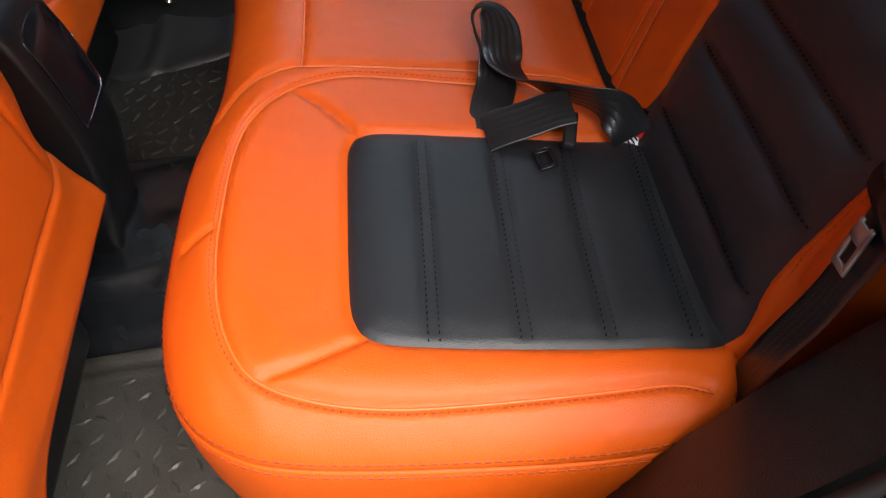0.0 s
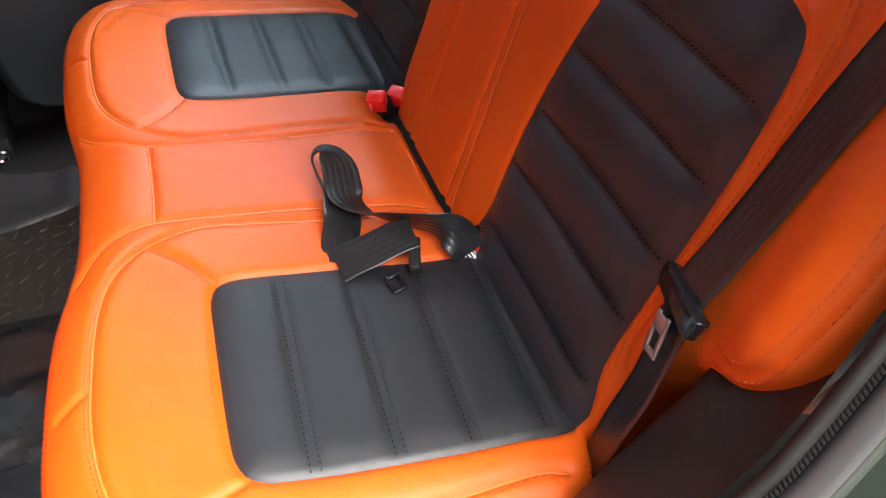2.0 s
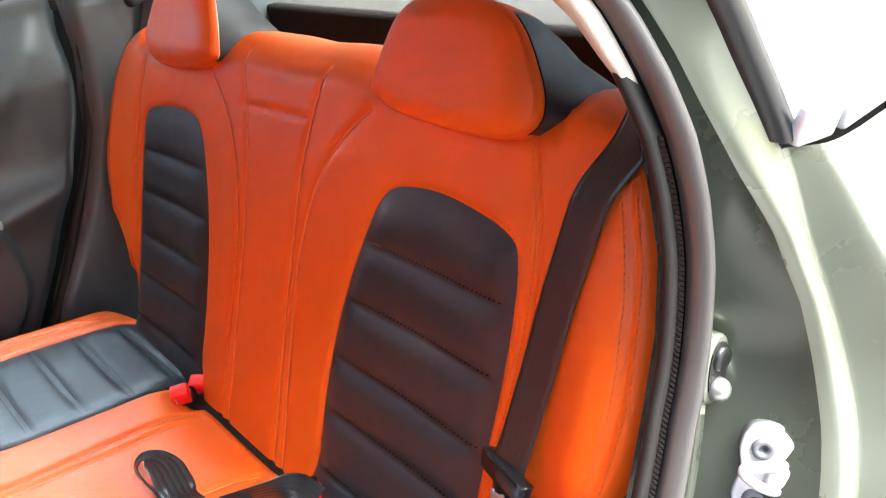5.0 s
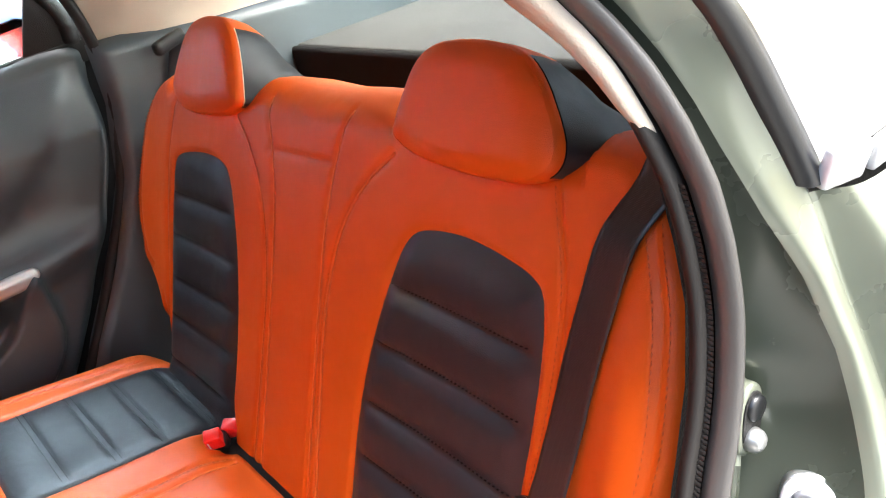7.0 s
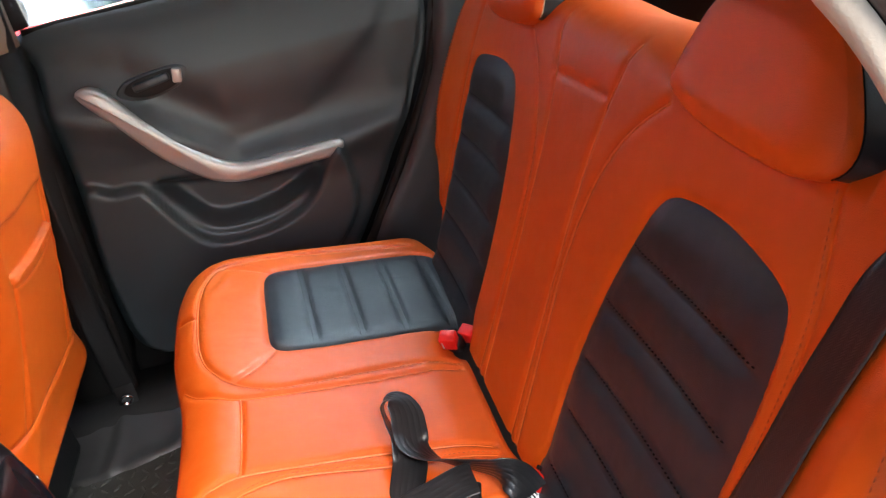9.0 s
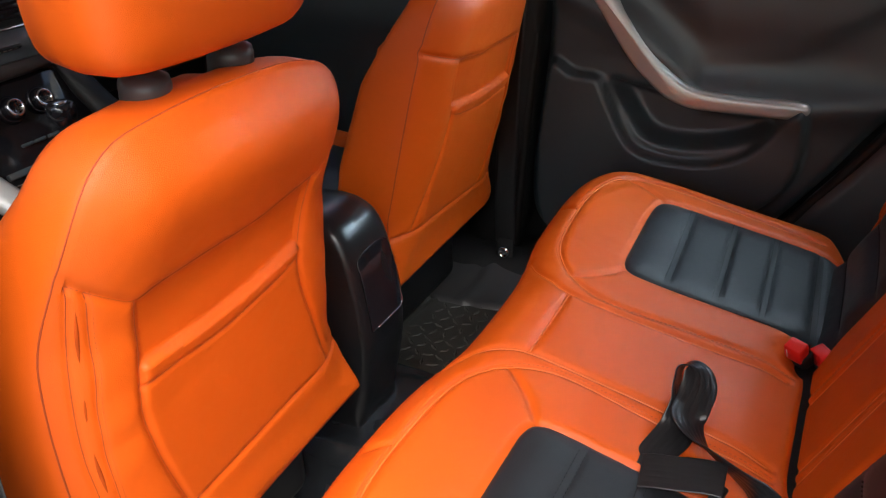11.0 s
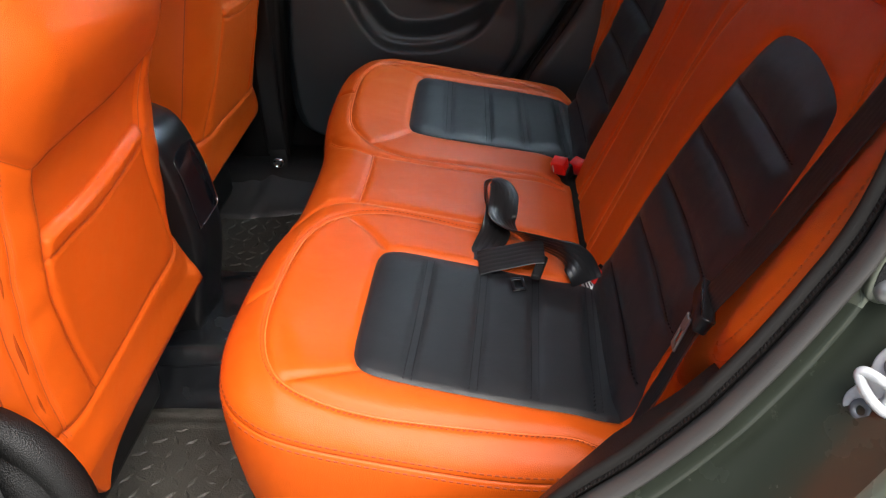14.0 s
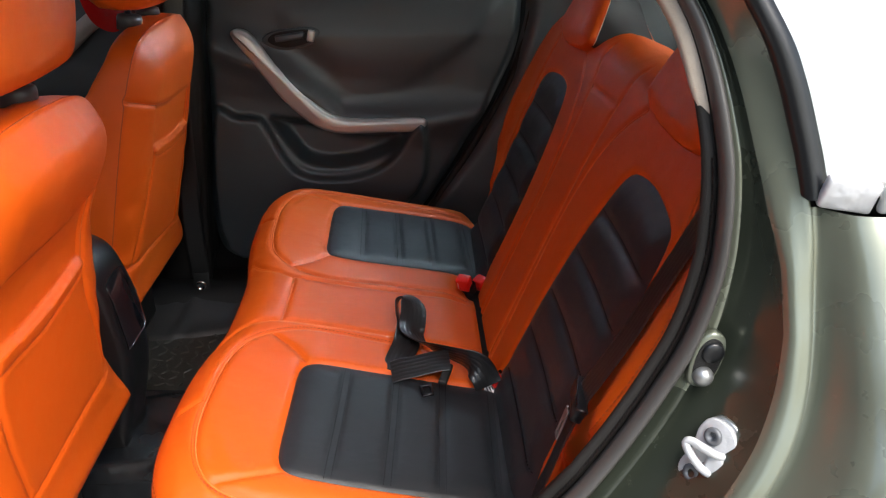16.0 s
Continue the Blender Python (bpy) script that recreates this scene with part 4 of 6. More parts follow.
# ---------------------------------------------------------------- far rear door
door = tagged(thing("door_1", "closed rear door with charcoal plastic trim and a silver pull", "door", at=(0.1, 0.69, 0.1)), kind="structure")
DOOR = spline([(-0.205, 0.812), (-0.205, 0.74), (-0.212, 0.60), (-0.225, 0.45), (-0.243, 0.30), (-0.240, 0.17), (-0.20, 0.115), (-0.10, 0.10), (0.10, 0.11), (0.24, 0.19), (0.34, 0.32), (0.40, 0.42), (0.46, 0.52), (0.515, 0.64), (0.53, 0.75), (0.525, 0.832), (0.3, 0.826), (0.05, 0.818)], 6, True)
MAPS = spline([(-0.215, 0.495), (-0.15, 0.497), (-0.103, 0.494), (-0.085, 0.475), (-0.045, 0.395), (-0.01, 0.352), (0.05, 0.338), (0.12, 0.342), (0.18, 0.362), (0.225, 0.400), (0.265, 0.46), (0.30, 0.47), (0.30, 0.33), (0.20, 0.22), (0.0, 0.14), (-0.215, 0.14)], 5, True)
SCOOP = spline([(-0.085, 0.487), (-0.03, 0.49), (0.05, 0.475), (0.15, 0.455), (0.24, 0.452), (0.245, 0.42), (0.205, 0.385), (0.13, 0.358), (0.05, 0.353), (0.0, 0.365), (-0.035, 0.40)], 5, True)


def door_place(P):
    x, z = P[:, 0], P[:, 1]
    h = 0.02 + 0.035 * np.clip((0.80 - z) / 0.12, 0, 1) ** 0.7
    arm = np.interp(x, [-0.2, -0.05, 0.10, 0.30, 0.5], [0.66, 0.60, 0.475, 0.47, 0.50])
    h -= 0.012 * np.exp(-(((z - arm - 0.09) / 0.05) ** 2)) * np.clip((0.42 - x) / 0.1, 0, 1)
    h += 0.016 * np.exp(-(((z - arm) / 0.035) ** 2))
    d, _ = nearest(P, MAPS, True)
    h += np.where(within(P, MAPS), 0.022 * np.clip(d / 0.010, 0, 1), 0)
    d, _ = nearest(P, SCOOP, True)
    dip = np.clip(d / 0.030, 0, 1)
    h -= np.where(within(P, SCOOP) & ~within(P, MAPS), 0.045 * dip * dip * (3 - 2 * dip), 0)
    # swage line that sweeps up to the back of the window
    sw = np.interp(x, [-0.2, 0.05, 0.25, 0.4, 0.5], [0.56, 0.53, 0.56, 0.66, 0.79])
    h += 0.003 * np.tanh((z - sw) / 0.014)
    edge, _ = nearest(P, DOOR, True)
    h -= smooth_drop(np.where(within(P, DOOR), edge, 0), 0.018, 0.016)
    return np.column_stack([x, 0.735 - h, z])


build("door_panel", *panel(DOOR, [], 0.006, door_place)[0], TRIM, door)
PULL = spline([(-0.148, 0.690), (-0.108, 0.692), (-0.053, 0.622), (0.0, 0.560), (0.046, 0.518), (0.080, 0.497), (0.120, 0.488), (0.20, 0.486), (0.296, 0.485), (0.287, 0.455), (0.20, 0.452), (0.12, 0.450), (0.084, 0.452), (0.050, 0.462), (0.02, 0.480), (-0.039, 0.535), (-0.10, 0.62)], 4, True)
build("pull_handle", *prism(PULL, 0.030, wall_xz(0.685), 0.010), SILVER, door, "satin silver pull handle")
BEZ = spline([(-0.080, 0.672), (-0.055, 0.692), (0.02, 0.702), (0.052, 0.697), (0.056, 0.684), (0.035, 0.662), (-0.02, 0.650), (-0.06, 0.656)], 5, True)
build("release_bezel", *prism(BEZ, 0.012, wall_xz(0.690), 0.004), TRIM, door)
build("release_cup", *prism(BEZ * 0.80 + BEZ.mean(0) * 0.20, 0.003, wall_xz(0.679), 0.002), PLASTIC, door)
build("release_lever", *moved(block((0.070, 0.012, 0.015), 0.004), pose(-0.012, 0.673, 0.681, 0, -8, 0)), TRIM, door)
build("lock_tab", *moved(block((0.017, 0.013, 0.026), 0.003), pose(0.037, 0.672, 0.683, 0, 12, 0)), SILVER, door, "silver lock tab")
# window frame and glass above the belt line
WIN = [(-0.205, 0.818), (0.52, 0.838), (0.545, 0.86), (0.50, 0.96), (0.40, 1.06), (0.24, 1.12), (-0.20, 1.13)]
build("glass_pane", *prism(np.array(WIN), 0.004, wall_xz(0.735)), GLASS, door)
door.children[-1].visible_shadow = False
build("belt_seal", *tube(evenly(np.array([(-0.205, 0.726, 0.811), (0.2, 0.726, 0.820), (0.545, 0.726, 0.833)]), 0.03), 0.0055, 8), RUBBER, door)
build("window_frame", *tube(spline([(0.535, 0.728, 0.835), (0.53, 0.726, 0.90), (0.47, 0.72, 0.99), (0.38, 0.71, 1.06), (0.24, 0.70, 1.105), (0.0, 0.69, 1.12), (-0.2, 0.69, 1.12), (-0.21, 0.70, 1.05), (-0.205, 0.725, 0.82)], 8), 0.018, 8), PLASTIC, door, "black window surround")
build("corner_filler", *prism(np.array([(0.44, 0.826), (0.50, 0.795), (0.60, 0.795), (0.585, 0.90), (0.515, 0.99), (0.45, 1.03), (0.485, 0.93)]), 0.02, wall_xz(0.742), 0.003), PLASTIC, door, "black corner of the window frame")
build("grab_pocket_lamp", *moved(block((0.018, 0.004, 0.07), 0.0018), pose(-0.185, 0.690, 0.545, 0, -18, 0)), SILVER, door, "pale reflector strip")

# far pillar, sill and belt
pillar = tagged(thing("pillar_trim", "black plastic centre pillar trim at the far side", "pillar", at=(-0.28, 0.66, 0.1)), kind="structure")
build("pillar_cover", *loft([np.column_stack([cx + np.array([0.055, 0.055, 0.035, -0.04, -0.075, -0.08]), np.array([0.72, 0.665, 0.645, 0.640, 0.66, 0.72]), np.full(6, z)]) for z, cx in ((0.02, -0.325), (0.10, -0.320), (0.14, -0.305), (0.3, -0.297), (0.6, -0.275), (0.79, -0.263))], True, (True, True)), PLASTIC, pillar)
build("upper_cover", *loft([np.column_stack([cx + np.array([0.050, 0.052, 0.033, -0.04, -0.075, -0.08]), np.array([0.72, 0.668, 0.648, 0.643, 0.66, 0.72]) - dy, np.full(6, z)]) for z, cx, dy in ((0.793, -0.263, 0.0), (0.90, -0.255, 0.012), (1.12, -0.235, 0.06))], True, (True, True)), PILLAR, pillar, "beige upper pillar cover")
build("door_seal", *tube(spline([(-0.268, 0.648, 0.06), (-0.262, 0.655, 0.2), (-0.245, 0.662, 0.45), (-0.222, 0.670, 0.75), (-0.20, 0.672, 1.05)], 8), 0.011, 8), RUBBER, pillar)
sill = tagged(thing("sill_trim", "black plastic door sill at the far side", "sill", at=(0, 0.64, 0)), kind="structure")
build("sill_plate", *loft([np.column_stack([np.full(7, x), [0.56, 0.575, 0.60, 0.63, 0.66, 0.70, 0.72], [0.0, 0.045, 0.07, 0.078, 0.074, 0.078, 0.0]]) for x in (-1.2, -0.3, 0.1, 0.3)], False), PLASTIC, sill)
FOLD = spline([(-0.42, 0.47), (-0.30, 0.455), (-0.14, 0.50), (-0.09, 0.57), (-0.10, 0.66), (-0.20, 0.69), (-0.40, 0.68)], 6, True)


def fold_place(P):
    x, y = P[:, 0], P[:, 1]
    z = 0.012 + 0.046 / (1 + np.exp((0.555 - y) / 0.022))
    z += 0.005 * np.sin(30 * x + 22 * y + 3 * np.sin(19 * y)) * np.exp(-(((y - 0.55) / 0.06) ** 2)) + 0.0025 * np.sin(67 * x - 31 * y + 2 * np.sin(40 * x))
    edge, _ = nearest(P, FOLD, True)
    return np.column_stack([P, z - smooth_drop(np.where(within(P, FOLD), edge, 0), 0.02, 0.02)])


build("scuff_fold", *panel(FOLD, [], 0.006, fold_place)[0], COLLAR, sill, "crumpled grey vinyl sheet end")
belt = thing("front_seat_belt", "black seat belt hanging down the far pillar to its floor bolt", "seat belt", "seat belts", at=(-0.27, 0.62, 0.08))

V, F, UV = ribbon([(-0.235, 0.650, 1.0), (-0.258, 0.632, 0.75), (-0.272, 0.622, 0.5), (-0.280, 0.616, 0.25), (-0.276, 0.608, 0.10)], [(1, 0, 0), (1, 0.3, 0), (1, -0.2, 0), (1, 0.25, 0), (1, 0, 0)])
build("webbing", V, F, WEB, belt, uvs=UV)
build("anchor_plate", *moved(block((0.042, 0.004, 0.05), 0.0018), pose(-0.275, 0.604, 0.085, -12, 0, 0)), PLASTIC, belt)
build("anchor_bolt", *moved(turned([(0.014, 0), (0.014, 0.004), (0.0115, 0.007), (0.009, 0.0075), (0.0085, 0.004), (0.004, 0.004)], 18), pose(-0.274, 0.598, 0.080, 90, 0, 0)), CHROME, belt, "plated steel bolt")

lining = tagged(build("door_lining", *moved(block((1.9, 0.012, 0.86), 0.003), pose(-0.25, 0.752, 0.375)), PLASTIC), "black inner lining behind the far doors", "lining", kind="structure")
far_side = tagged(thing("car_side", "olive painted outer side of the car beyond the far doors", "car body", at=(0, 0.8, -0.1)), kind="structure")
build("side_skin", *loft([np.column_stack([np.full(6, x), [0.70, 0.79, 0.82, 0.815, 0.79, 0.755], [-0.16, -0.12, 0.15, 0.5, 0.72, 0.80 + 0.02 * (x + 0.2)]]) for x in (-1.3, -0.6, 0.0, 0.6, 1.2)], False), GREEN, far_side)
# ---------------------------------------------------------------- behind and above
quarter = tagged(thing("quarter_trim", "charcoal plastic trim beside the far end of the backrest", "trim", at=(0.6, 0.65, 0.2)), kind="structure")
QT = np.array([(0.22, 0.10), (0.33, 0.30), (0.42, 0.43), (0.50, 0.58), (0.535, 0.72), (0.54, 0.83), (0.62, 0.828), (0.95, 0.818), (1.42, 0.80), (1.42, 0.10)])


def quarter_place(P):
    x, z = P[:, 0], P[:, 1]
    y = 0.665 - 0.02 * np.clip((x - 0.40) / 0.15, 0, 1) - 0.018 * np.clip((0.60 - z) / 0.3, 0, 1) - 0.03 * np.clip((x - 0.62) / 0.3, 0, 1)
    edge, _ = nearest(P, QT, True)
    return np.column_stack([x, y + smooth_drop(np.where(within(P, QT), edge, 0), 0.03, 0.03), z])


build("trim_panel", *panel(QT, [], 0.008, quarter_place)[0], TRIM, quarter)
build("door_opening_seal", *tube(spline([(0.25, 0.665, 0.17), (0.35, 0.668, 0.31), (0.425, 0.670, 0.43), (0.50, 0.672, 0.56), (0.545, 0.672, 0.70), (0.553, 0.67, 0.83), (0.52, 0.66, 0.95), (0.42, 0.64, 1.06)], 8), 0.011, 8), RUBBER, quarter)
far_belt = thing("rear_seat_belt", "black seat belt with its tongue parked beside the far backrest", "seat belt", "seat belts", at=(0.55, 0.62, 0.5))
V, F, UV = ribbon([(0.700, 0.612, 0.80), (0.655, 0.615, 0.70), (0.600, 0.615, 0.57), (0.552, 0.600, 0.45), (0.49, 0.555, 0.31)], [(1, -0.5, 0.4), (1, -0.4, 0.2), (1, -0.3, 0.1), (1, -0.3, 0.3), (1, -0.4, 0.3)])
build("webbing", V, F, WEB, far_belt, uvs=UV)
build("tongue_grip", *moved(block((0.016, 0.052, 0.026), 0.005), pose(0.562, 0.612, 0.535, 0, 20, 30)), PLASTIC, far_belt)
build("tongue_plate", *moved(block((0.003, 0.024, 0.045), 0.001), pose(0.549, 0.609, 0.505, 0, 22, 30)), CHROME, far_belt)

shelf = tagged(thing("parcel_shelf", "dark carpeted shelf and panel behind the rear backrest", "shelf", at=(0.9, 0, 0.7)), kind="structure")
build("shelf_board", *moved(block((0.56, 1.30, 0.022), 0.006), pose(1.205, 0, 0.703)), SHELF_GREY, shelf, "dusty grey shelf top")
build("shelf_edge", *moved(block((0.02, 1.30, 0.16), 0.008), pose(0.920, 0, 0.632)), CARPET, shelf)
build("back_panel", *moved(block((0.03, 1.30, 0.95), 0.006), pose(1.49, 0, 0.30)), CARPET, shelf)
rear_window = tagged(thing("window_1", "sloping tailgate window behind the rear seat", "window", at=(1.1, 0, 0.9)), kind="structure")
sheets = [loft([np.column_stack([[1.47 - 0.06 * abs(y) + d, 1.20 + d, 0.86 + d], np.full(3, y), [0.77, 0.955, 1.125]]) for y in np.linspace(-0.6, 0.6, 13)], False) for d in (0.0, 0.004)]
build("glass_pane", *joined(*sheets), TINT, rear_window)
rear_window.children[-1].visible_shadow = False

ceiling = build("ceiling", *panel(np.array([(-1.0, -0.56), (0.86, -0.56), (0.86, 0.60), (-1.0, 0.60)]), [], 0.05, lambda P: np.column_stack([P, 1.175 - 0.22 * (P[:, 1] / 0.6) ** 4 * 0.3 - 0.05 * np.clip((P[:, 0] - 0.5) / 0.36, 0, 1) ** 2]))[0], BEIGE)
tagged(ceiling, "beige fabric headliner under the roof", "ceiling", kind="structure")
roof = tagged(build("roof", *panel(np.array([(-1.1, -0.60), (0.95, -0.60), (0.95, 0.64), (-1.1, 0.64)]), [], 0.05, lambda P: np.column_stack([P, 1.215 - 0.06 * (P[:, 1] / 0.62) ** 4 - 0.05 * np.clip((P[:, 0] - 0.5) / 0.36, 0, 1) ** 2]))[0], GREEN), "olive painted car roof", "roof", kind="structure")
far_c = tagged(thing("pillar_cover", "beige plastic cover over the far rear pillar", "pillar", at=(0.6, 0.62, 0.9)), kind="structure")
build("cover_shell", *loft([np.column_stack([x0 + np.array([0.0, 0.10, 0.40, 0.80]), [0.69 - dy, 0.655 - dy, 0.615 - dy, 0.58 - dy], z0 + np.array([0.0, 0.0, 0.0, 0.0])]) for x0, z0, dy in ((0.57, 0.812, 0.0), (0.555, 0.88, 0.004), (0.50, 1.0, 0.03), (0.40, 1.09, 0.06), (0.30, 1.15, 0.10))], False), PILLAR, far_c)
build("grab_hook", *moved(block((0.075, 0.022, 0.026), 0.009, 3), pose(0.66, 0.585, 0.800, 0, -10, 20)), PLASTIC, far_c, "black coat hook")

# ---------------------------------------------------------------- near door opening: seal, jamb, quarter panel
SEAL = spline([(0.02, 1.10), (0.20, 1.075), (0.33, 1.03), (0.41, 0.985), (0.458, 0.94), (0.487, 0.897), (0.499, 0.862), (0.507, 0.825), (0.513, 0.785), (0.515, 0.745), (0.513, 0.70), (0.500, 0.645), (0.478, 0.597), (0.436, 0.530), (0.372, 0.447), (0.315, 0.388), (0.262, 0.315), (0.215, 0.235), (0.165, 0.165), (0.08, 0.125), (-0.10, 0.115), (-0.30, 0.115)], 8)
SEAL = evenly(SEAL, 0.008)
COUNT = len(SEAL)
t2 = np.gradient(SEAL, axis=0)
t2 /= np.linalg.norm(t2, axis=1, keepdims=True)
SEAL_N = np.stack([-t2[:, 1], t2[:, 0]], 1)
LEAN_IN = np.interp(SEAL[:, 1], [0.50, 0.60, 0.70, 0.75, 0.79, 0.828, 0.865, 0.90, 1.0, 1.11], [0.0, 0.014, 0.021, 0.026, 0.033, 0.045, 0.061, 0.083, 0.125, 0.155])


def rail(off, y):
    p = SEAL + off * SEAL_N
    return np.column_stack([p[:, 0], y + LEAN_IN, p[:, 1]])


seal = tagged(thing("door_seal", "worn black rubber seal round the open rear door", "seal", at=(0.45, -0.66, 0.5)), kind="structure")
PROFILE = [(-0.003, -0.630), (0.006, -0.628), (0.012, -0.638), (0.012, -0.652), (0.0, -0.656), (-0.007, -0.656), (-0.0105, -0.651), (-0.0105, -0.643), (-0.008, -0.634)]
LIP_PROFILE = [(0.0105, -0.650), (0.0115, -0.659), (0.0110, -0.667), (0.0085, -0.674), (0.005, -0.675), (0.0015, -0.671), (0.0, -0.664), (0.0005, -0.6575), (0.005, -0.6565)]
SLIM = np.interp(SEAL[:, 1], [0.74, 0.81], [1.0, 0.85])[:, None]
rows = [rail(o if o > -0.006 else o * SLIM, -0.652 + 0.45 * (y + 0.652)) for o, y in PROFILE]
build("seal_bulb", *loft([[r[i] for r in rows] for i in range(COUNT)], True, (True, True)), RUBBER, seal)
rows = [rail(o, y) for o, y in LIP_PROFILE]
build("seal_lip", *loft([[r[i] for r in rows] for i in range(COUNT)], True, (True, True)), LIP_RUBBER, seal, "weathered grey outer lip")
V, F = [], []
fine = evenly(rail(-0.0030, -0.6560)[int(np.argmax(SEAL[:, 1] < 0.79)) : COUNT - 40], 0.0036)
dirs = np.gradient(fine, axis=0)
dirs /= np.linalg.norm(dirs, axis=1, keepdims=True)
for a, d in zip(fine, dirs):
    k = len(V)
    n3 = np.cross(d, (0, 1, 0))
    d, e, w = d * 0.0014, np.array([0, 0.0026, 0]), n3 * 0.0005
    V += [a - d - e, a + d - e, a + d + e, a - d + e, a + w * 1.0, a - w * 1.0]
    F += [(k, k + 1, k + 4), (k + 1, k + 2, k + 4), (k + 2, k + 3, k + 4), (k + 3, k, k + 4), (k, k + 1, k + 5), (k + 1, k + 2, k + 5), (k + 2, k + 3, k + 5), (k + 3, k, k + 5)]
tagged(build("seal_teeth", V, F, RUBBER, seal, smooth=False), kind="stuff")

# painted jamb between the seal and the outer lip of the body, which leans out towards the sill
LIP = evenly(spline([(0.02, -0.535, 1.165), (0.20, -0.54, 1.135), (0.34, -0.555, 1.085), (0.43, -0.580, 1.02), (0.490, -0.608, 0.955), (0.530, -0.630, 0.893), (0.546, -0.640, 0.857), (0.556, -0.648, 0.825), (0.565, -0.658, 0.790), (0.572, -0.672, 0.745), (0.574, -0.685, 0.70), (0.573, -0.700, 0.66), (0.568, -0.715, 0.62), (0.553, -0.731, 0.58), (0.527, -0.744, 0.535), (0.480, -0.752, 0.45), (0.415, -0.755, 0.345), (0.34, -0.75, 0.245), (0.27, -0.75, 0.155), (0.17, -0.75, 0.09), (-0.05, -0.75, 0.07), (-0.30, -0.75, 0.07)], 8), 0.008)
at = np.linspace(0, 1, COUNT)
LIP = np.stack([np.interp(at, np.linspace(0, 1, len(LIP)), LIP[:, k]) for k in range(3)], 1)
INNER = rail(0.009, -0.652)


FLANGE_AT = np.interp(INNER[:, 2], [0.58, 0.66, 0.71, 0.75, 0.79, 0.87, 0.95], [0.78, 0.75, 0.65, 0.50, 0.41, 0.32, 0.28])
STRIP_AT = np.minimum(0.25, 0.6 * FLANGE_AT)
FADE = np.interp(INNER[:, 2], [0.70, 0.80], [1.0, 0.3])


def between(f, dy, sink=0.0):
    """A line down the jamb: f its share of the way from the seal to the outer lip, dy its depth."""
    p = INNER + np.broadcast_to(f, COUNT)[:, None] * (LIP - INNER)
    p[:, 1] += dy + sink * np.clip((0.66 - p[:, 2]) / 0.05, 0, 1)
    return p


jamb = tagged(thing("door_jamb", "olive painted rear door jamb with water marks", "door jamb", at=(0.5, -0.68, 0.5)), kind="structure")
strip_rows = [between(k * STRIP_AT, d * FADE) for k, d in ((-0.24, 0.002), (0.32, 0.001), (0.72, 0.003), (0.90, 0.002), (0.96, 0.005), (1.0, 0.011))]
step = int(np.argmax(SEAL[:, 1] < 0.598))
build("jamb_strip", *loft([r[: step + 1] for r in strip_rows], False), GREEN, jamb, "pale olive strip along the seal")
# below the step, strip and face take the darker copy to paint their shade
build("jamb_strip", *loft([r[step:] for r in strip_rows], False), GREEN_SHADED, jamb, "dark olive strip along the sill")
build("jamb_face", *loft([between(STRIP_AT + u * (FLANGE_AT - STRIP_AT), d * FADE, k) for u, d, k in ((0.0, 0.011, 0.0), (0.05, 0.015, 0.010), (0.16, 0.015, 0.017), (0.35, 0.013, 0.017), (0.61, 0.008, 0.017), (0.88, -0.002, 0.012), (1.0, -0.010, 0.0))], False), GREEN_SHADED, jamb)
build("body_flange", *loft([between(FLANGE_AT + u * (1.07 - FLANGE_AT), d * FADE) for u, d in ((0.0, -0.010), (0.08, -0.0145), (0.18, -0.0155), (0.36, -0.0130), (0.55, -0.009), (0.79, -0.003), (0.94, 0.0), (1.0, 0.003))], False), GREEN, jamb)

body_side = tagged(thing("quarter_panel", "glossy olive rear quarter of the car with silver tape at the window corner", "car body", at=(0.8, -0.75, 0.3)), kind="structure")
low = [i for i in range(COUNT) if 0.10 < LIP[i, 2] < 0.768 and LIP[i, 0] > 0.2]
edge3 = between(1.07, 0.003 * FADE)[low]
flat = np.interp(edge3[:, 2], [0.60, 0.768], [1.0, 0.3])[:, None]
sk = [edge3 + np.array(d) * np.column_stack([np.ones_like(flat), flat, flat]) for d in ((0, 0, 0), (0.001, 0.006, 0), (0.004, 0.007, 0), (0.007, 0.0, 0.0), (0.013, -0.020, 0.0), (0.019, -0.040, 0.0), (0.023, -0.050, 0), (0.029, -0.058, 0), (0.038, -0.064, 0), (0.055, -0.069, 0), (0.09, -0.072, 0), (0.2, -0.072, 0), (0.5, -0.06, 0), (0.95, -0.02, 0))]
build("quarter_skin", *loft(sk, False), GREEN, body_side)
up = [i for i in range(COUNT) if 0.766 < LIP[i, 2] < 1.10]
edge4 = between(1.07, 0.003 * FADE)[up]
build("pane_trim", *loft([edge4 + np.array(d) for d in ((-0.006, 0.004, 0.0), (-0.005, -0.008, 0.0), (0.004, -0.010, 0.0), (0.012, -0.008, 0), (0.014, 0.004, 0))], False), VINYL_SATIN, body_side, "black window edge strip")
V, F = loft([edge4 + np.array(d) for d in ((0.010, -0.002, 0), (0.20, -0.004, 0), (0.42, 0.03, 0))], False)
W, G = loft([edge4 + np.array(d) for d in ((0.010, 0.002, 0), (0.20, 0.0, 0), (0.42, 0.034, 0))], False)
build("quarter_pane", *joined((V, F), (W, G)), FILM, body_side, "silvered window film")
build("waist_tape", *moved(block((0.040, 0.010, 0.027), 0.003), pose(0.594, -0.678, 0.778, 15, 8, -6)), TAPE, body_side, "silver foil tape on the window corner")
build("waist_strip", *moved(block((0.60, 0.008, 0.024), 0.003), pose(0.915, -0.690, 0.776, 15, 0, -1)), WHITE_ZINC, body_side, "bright waist moulding")

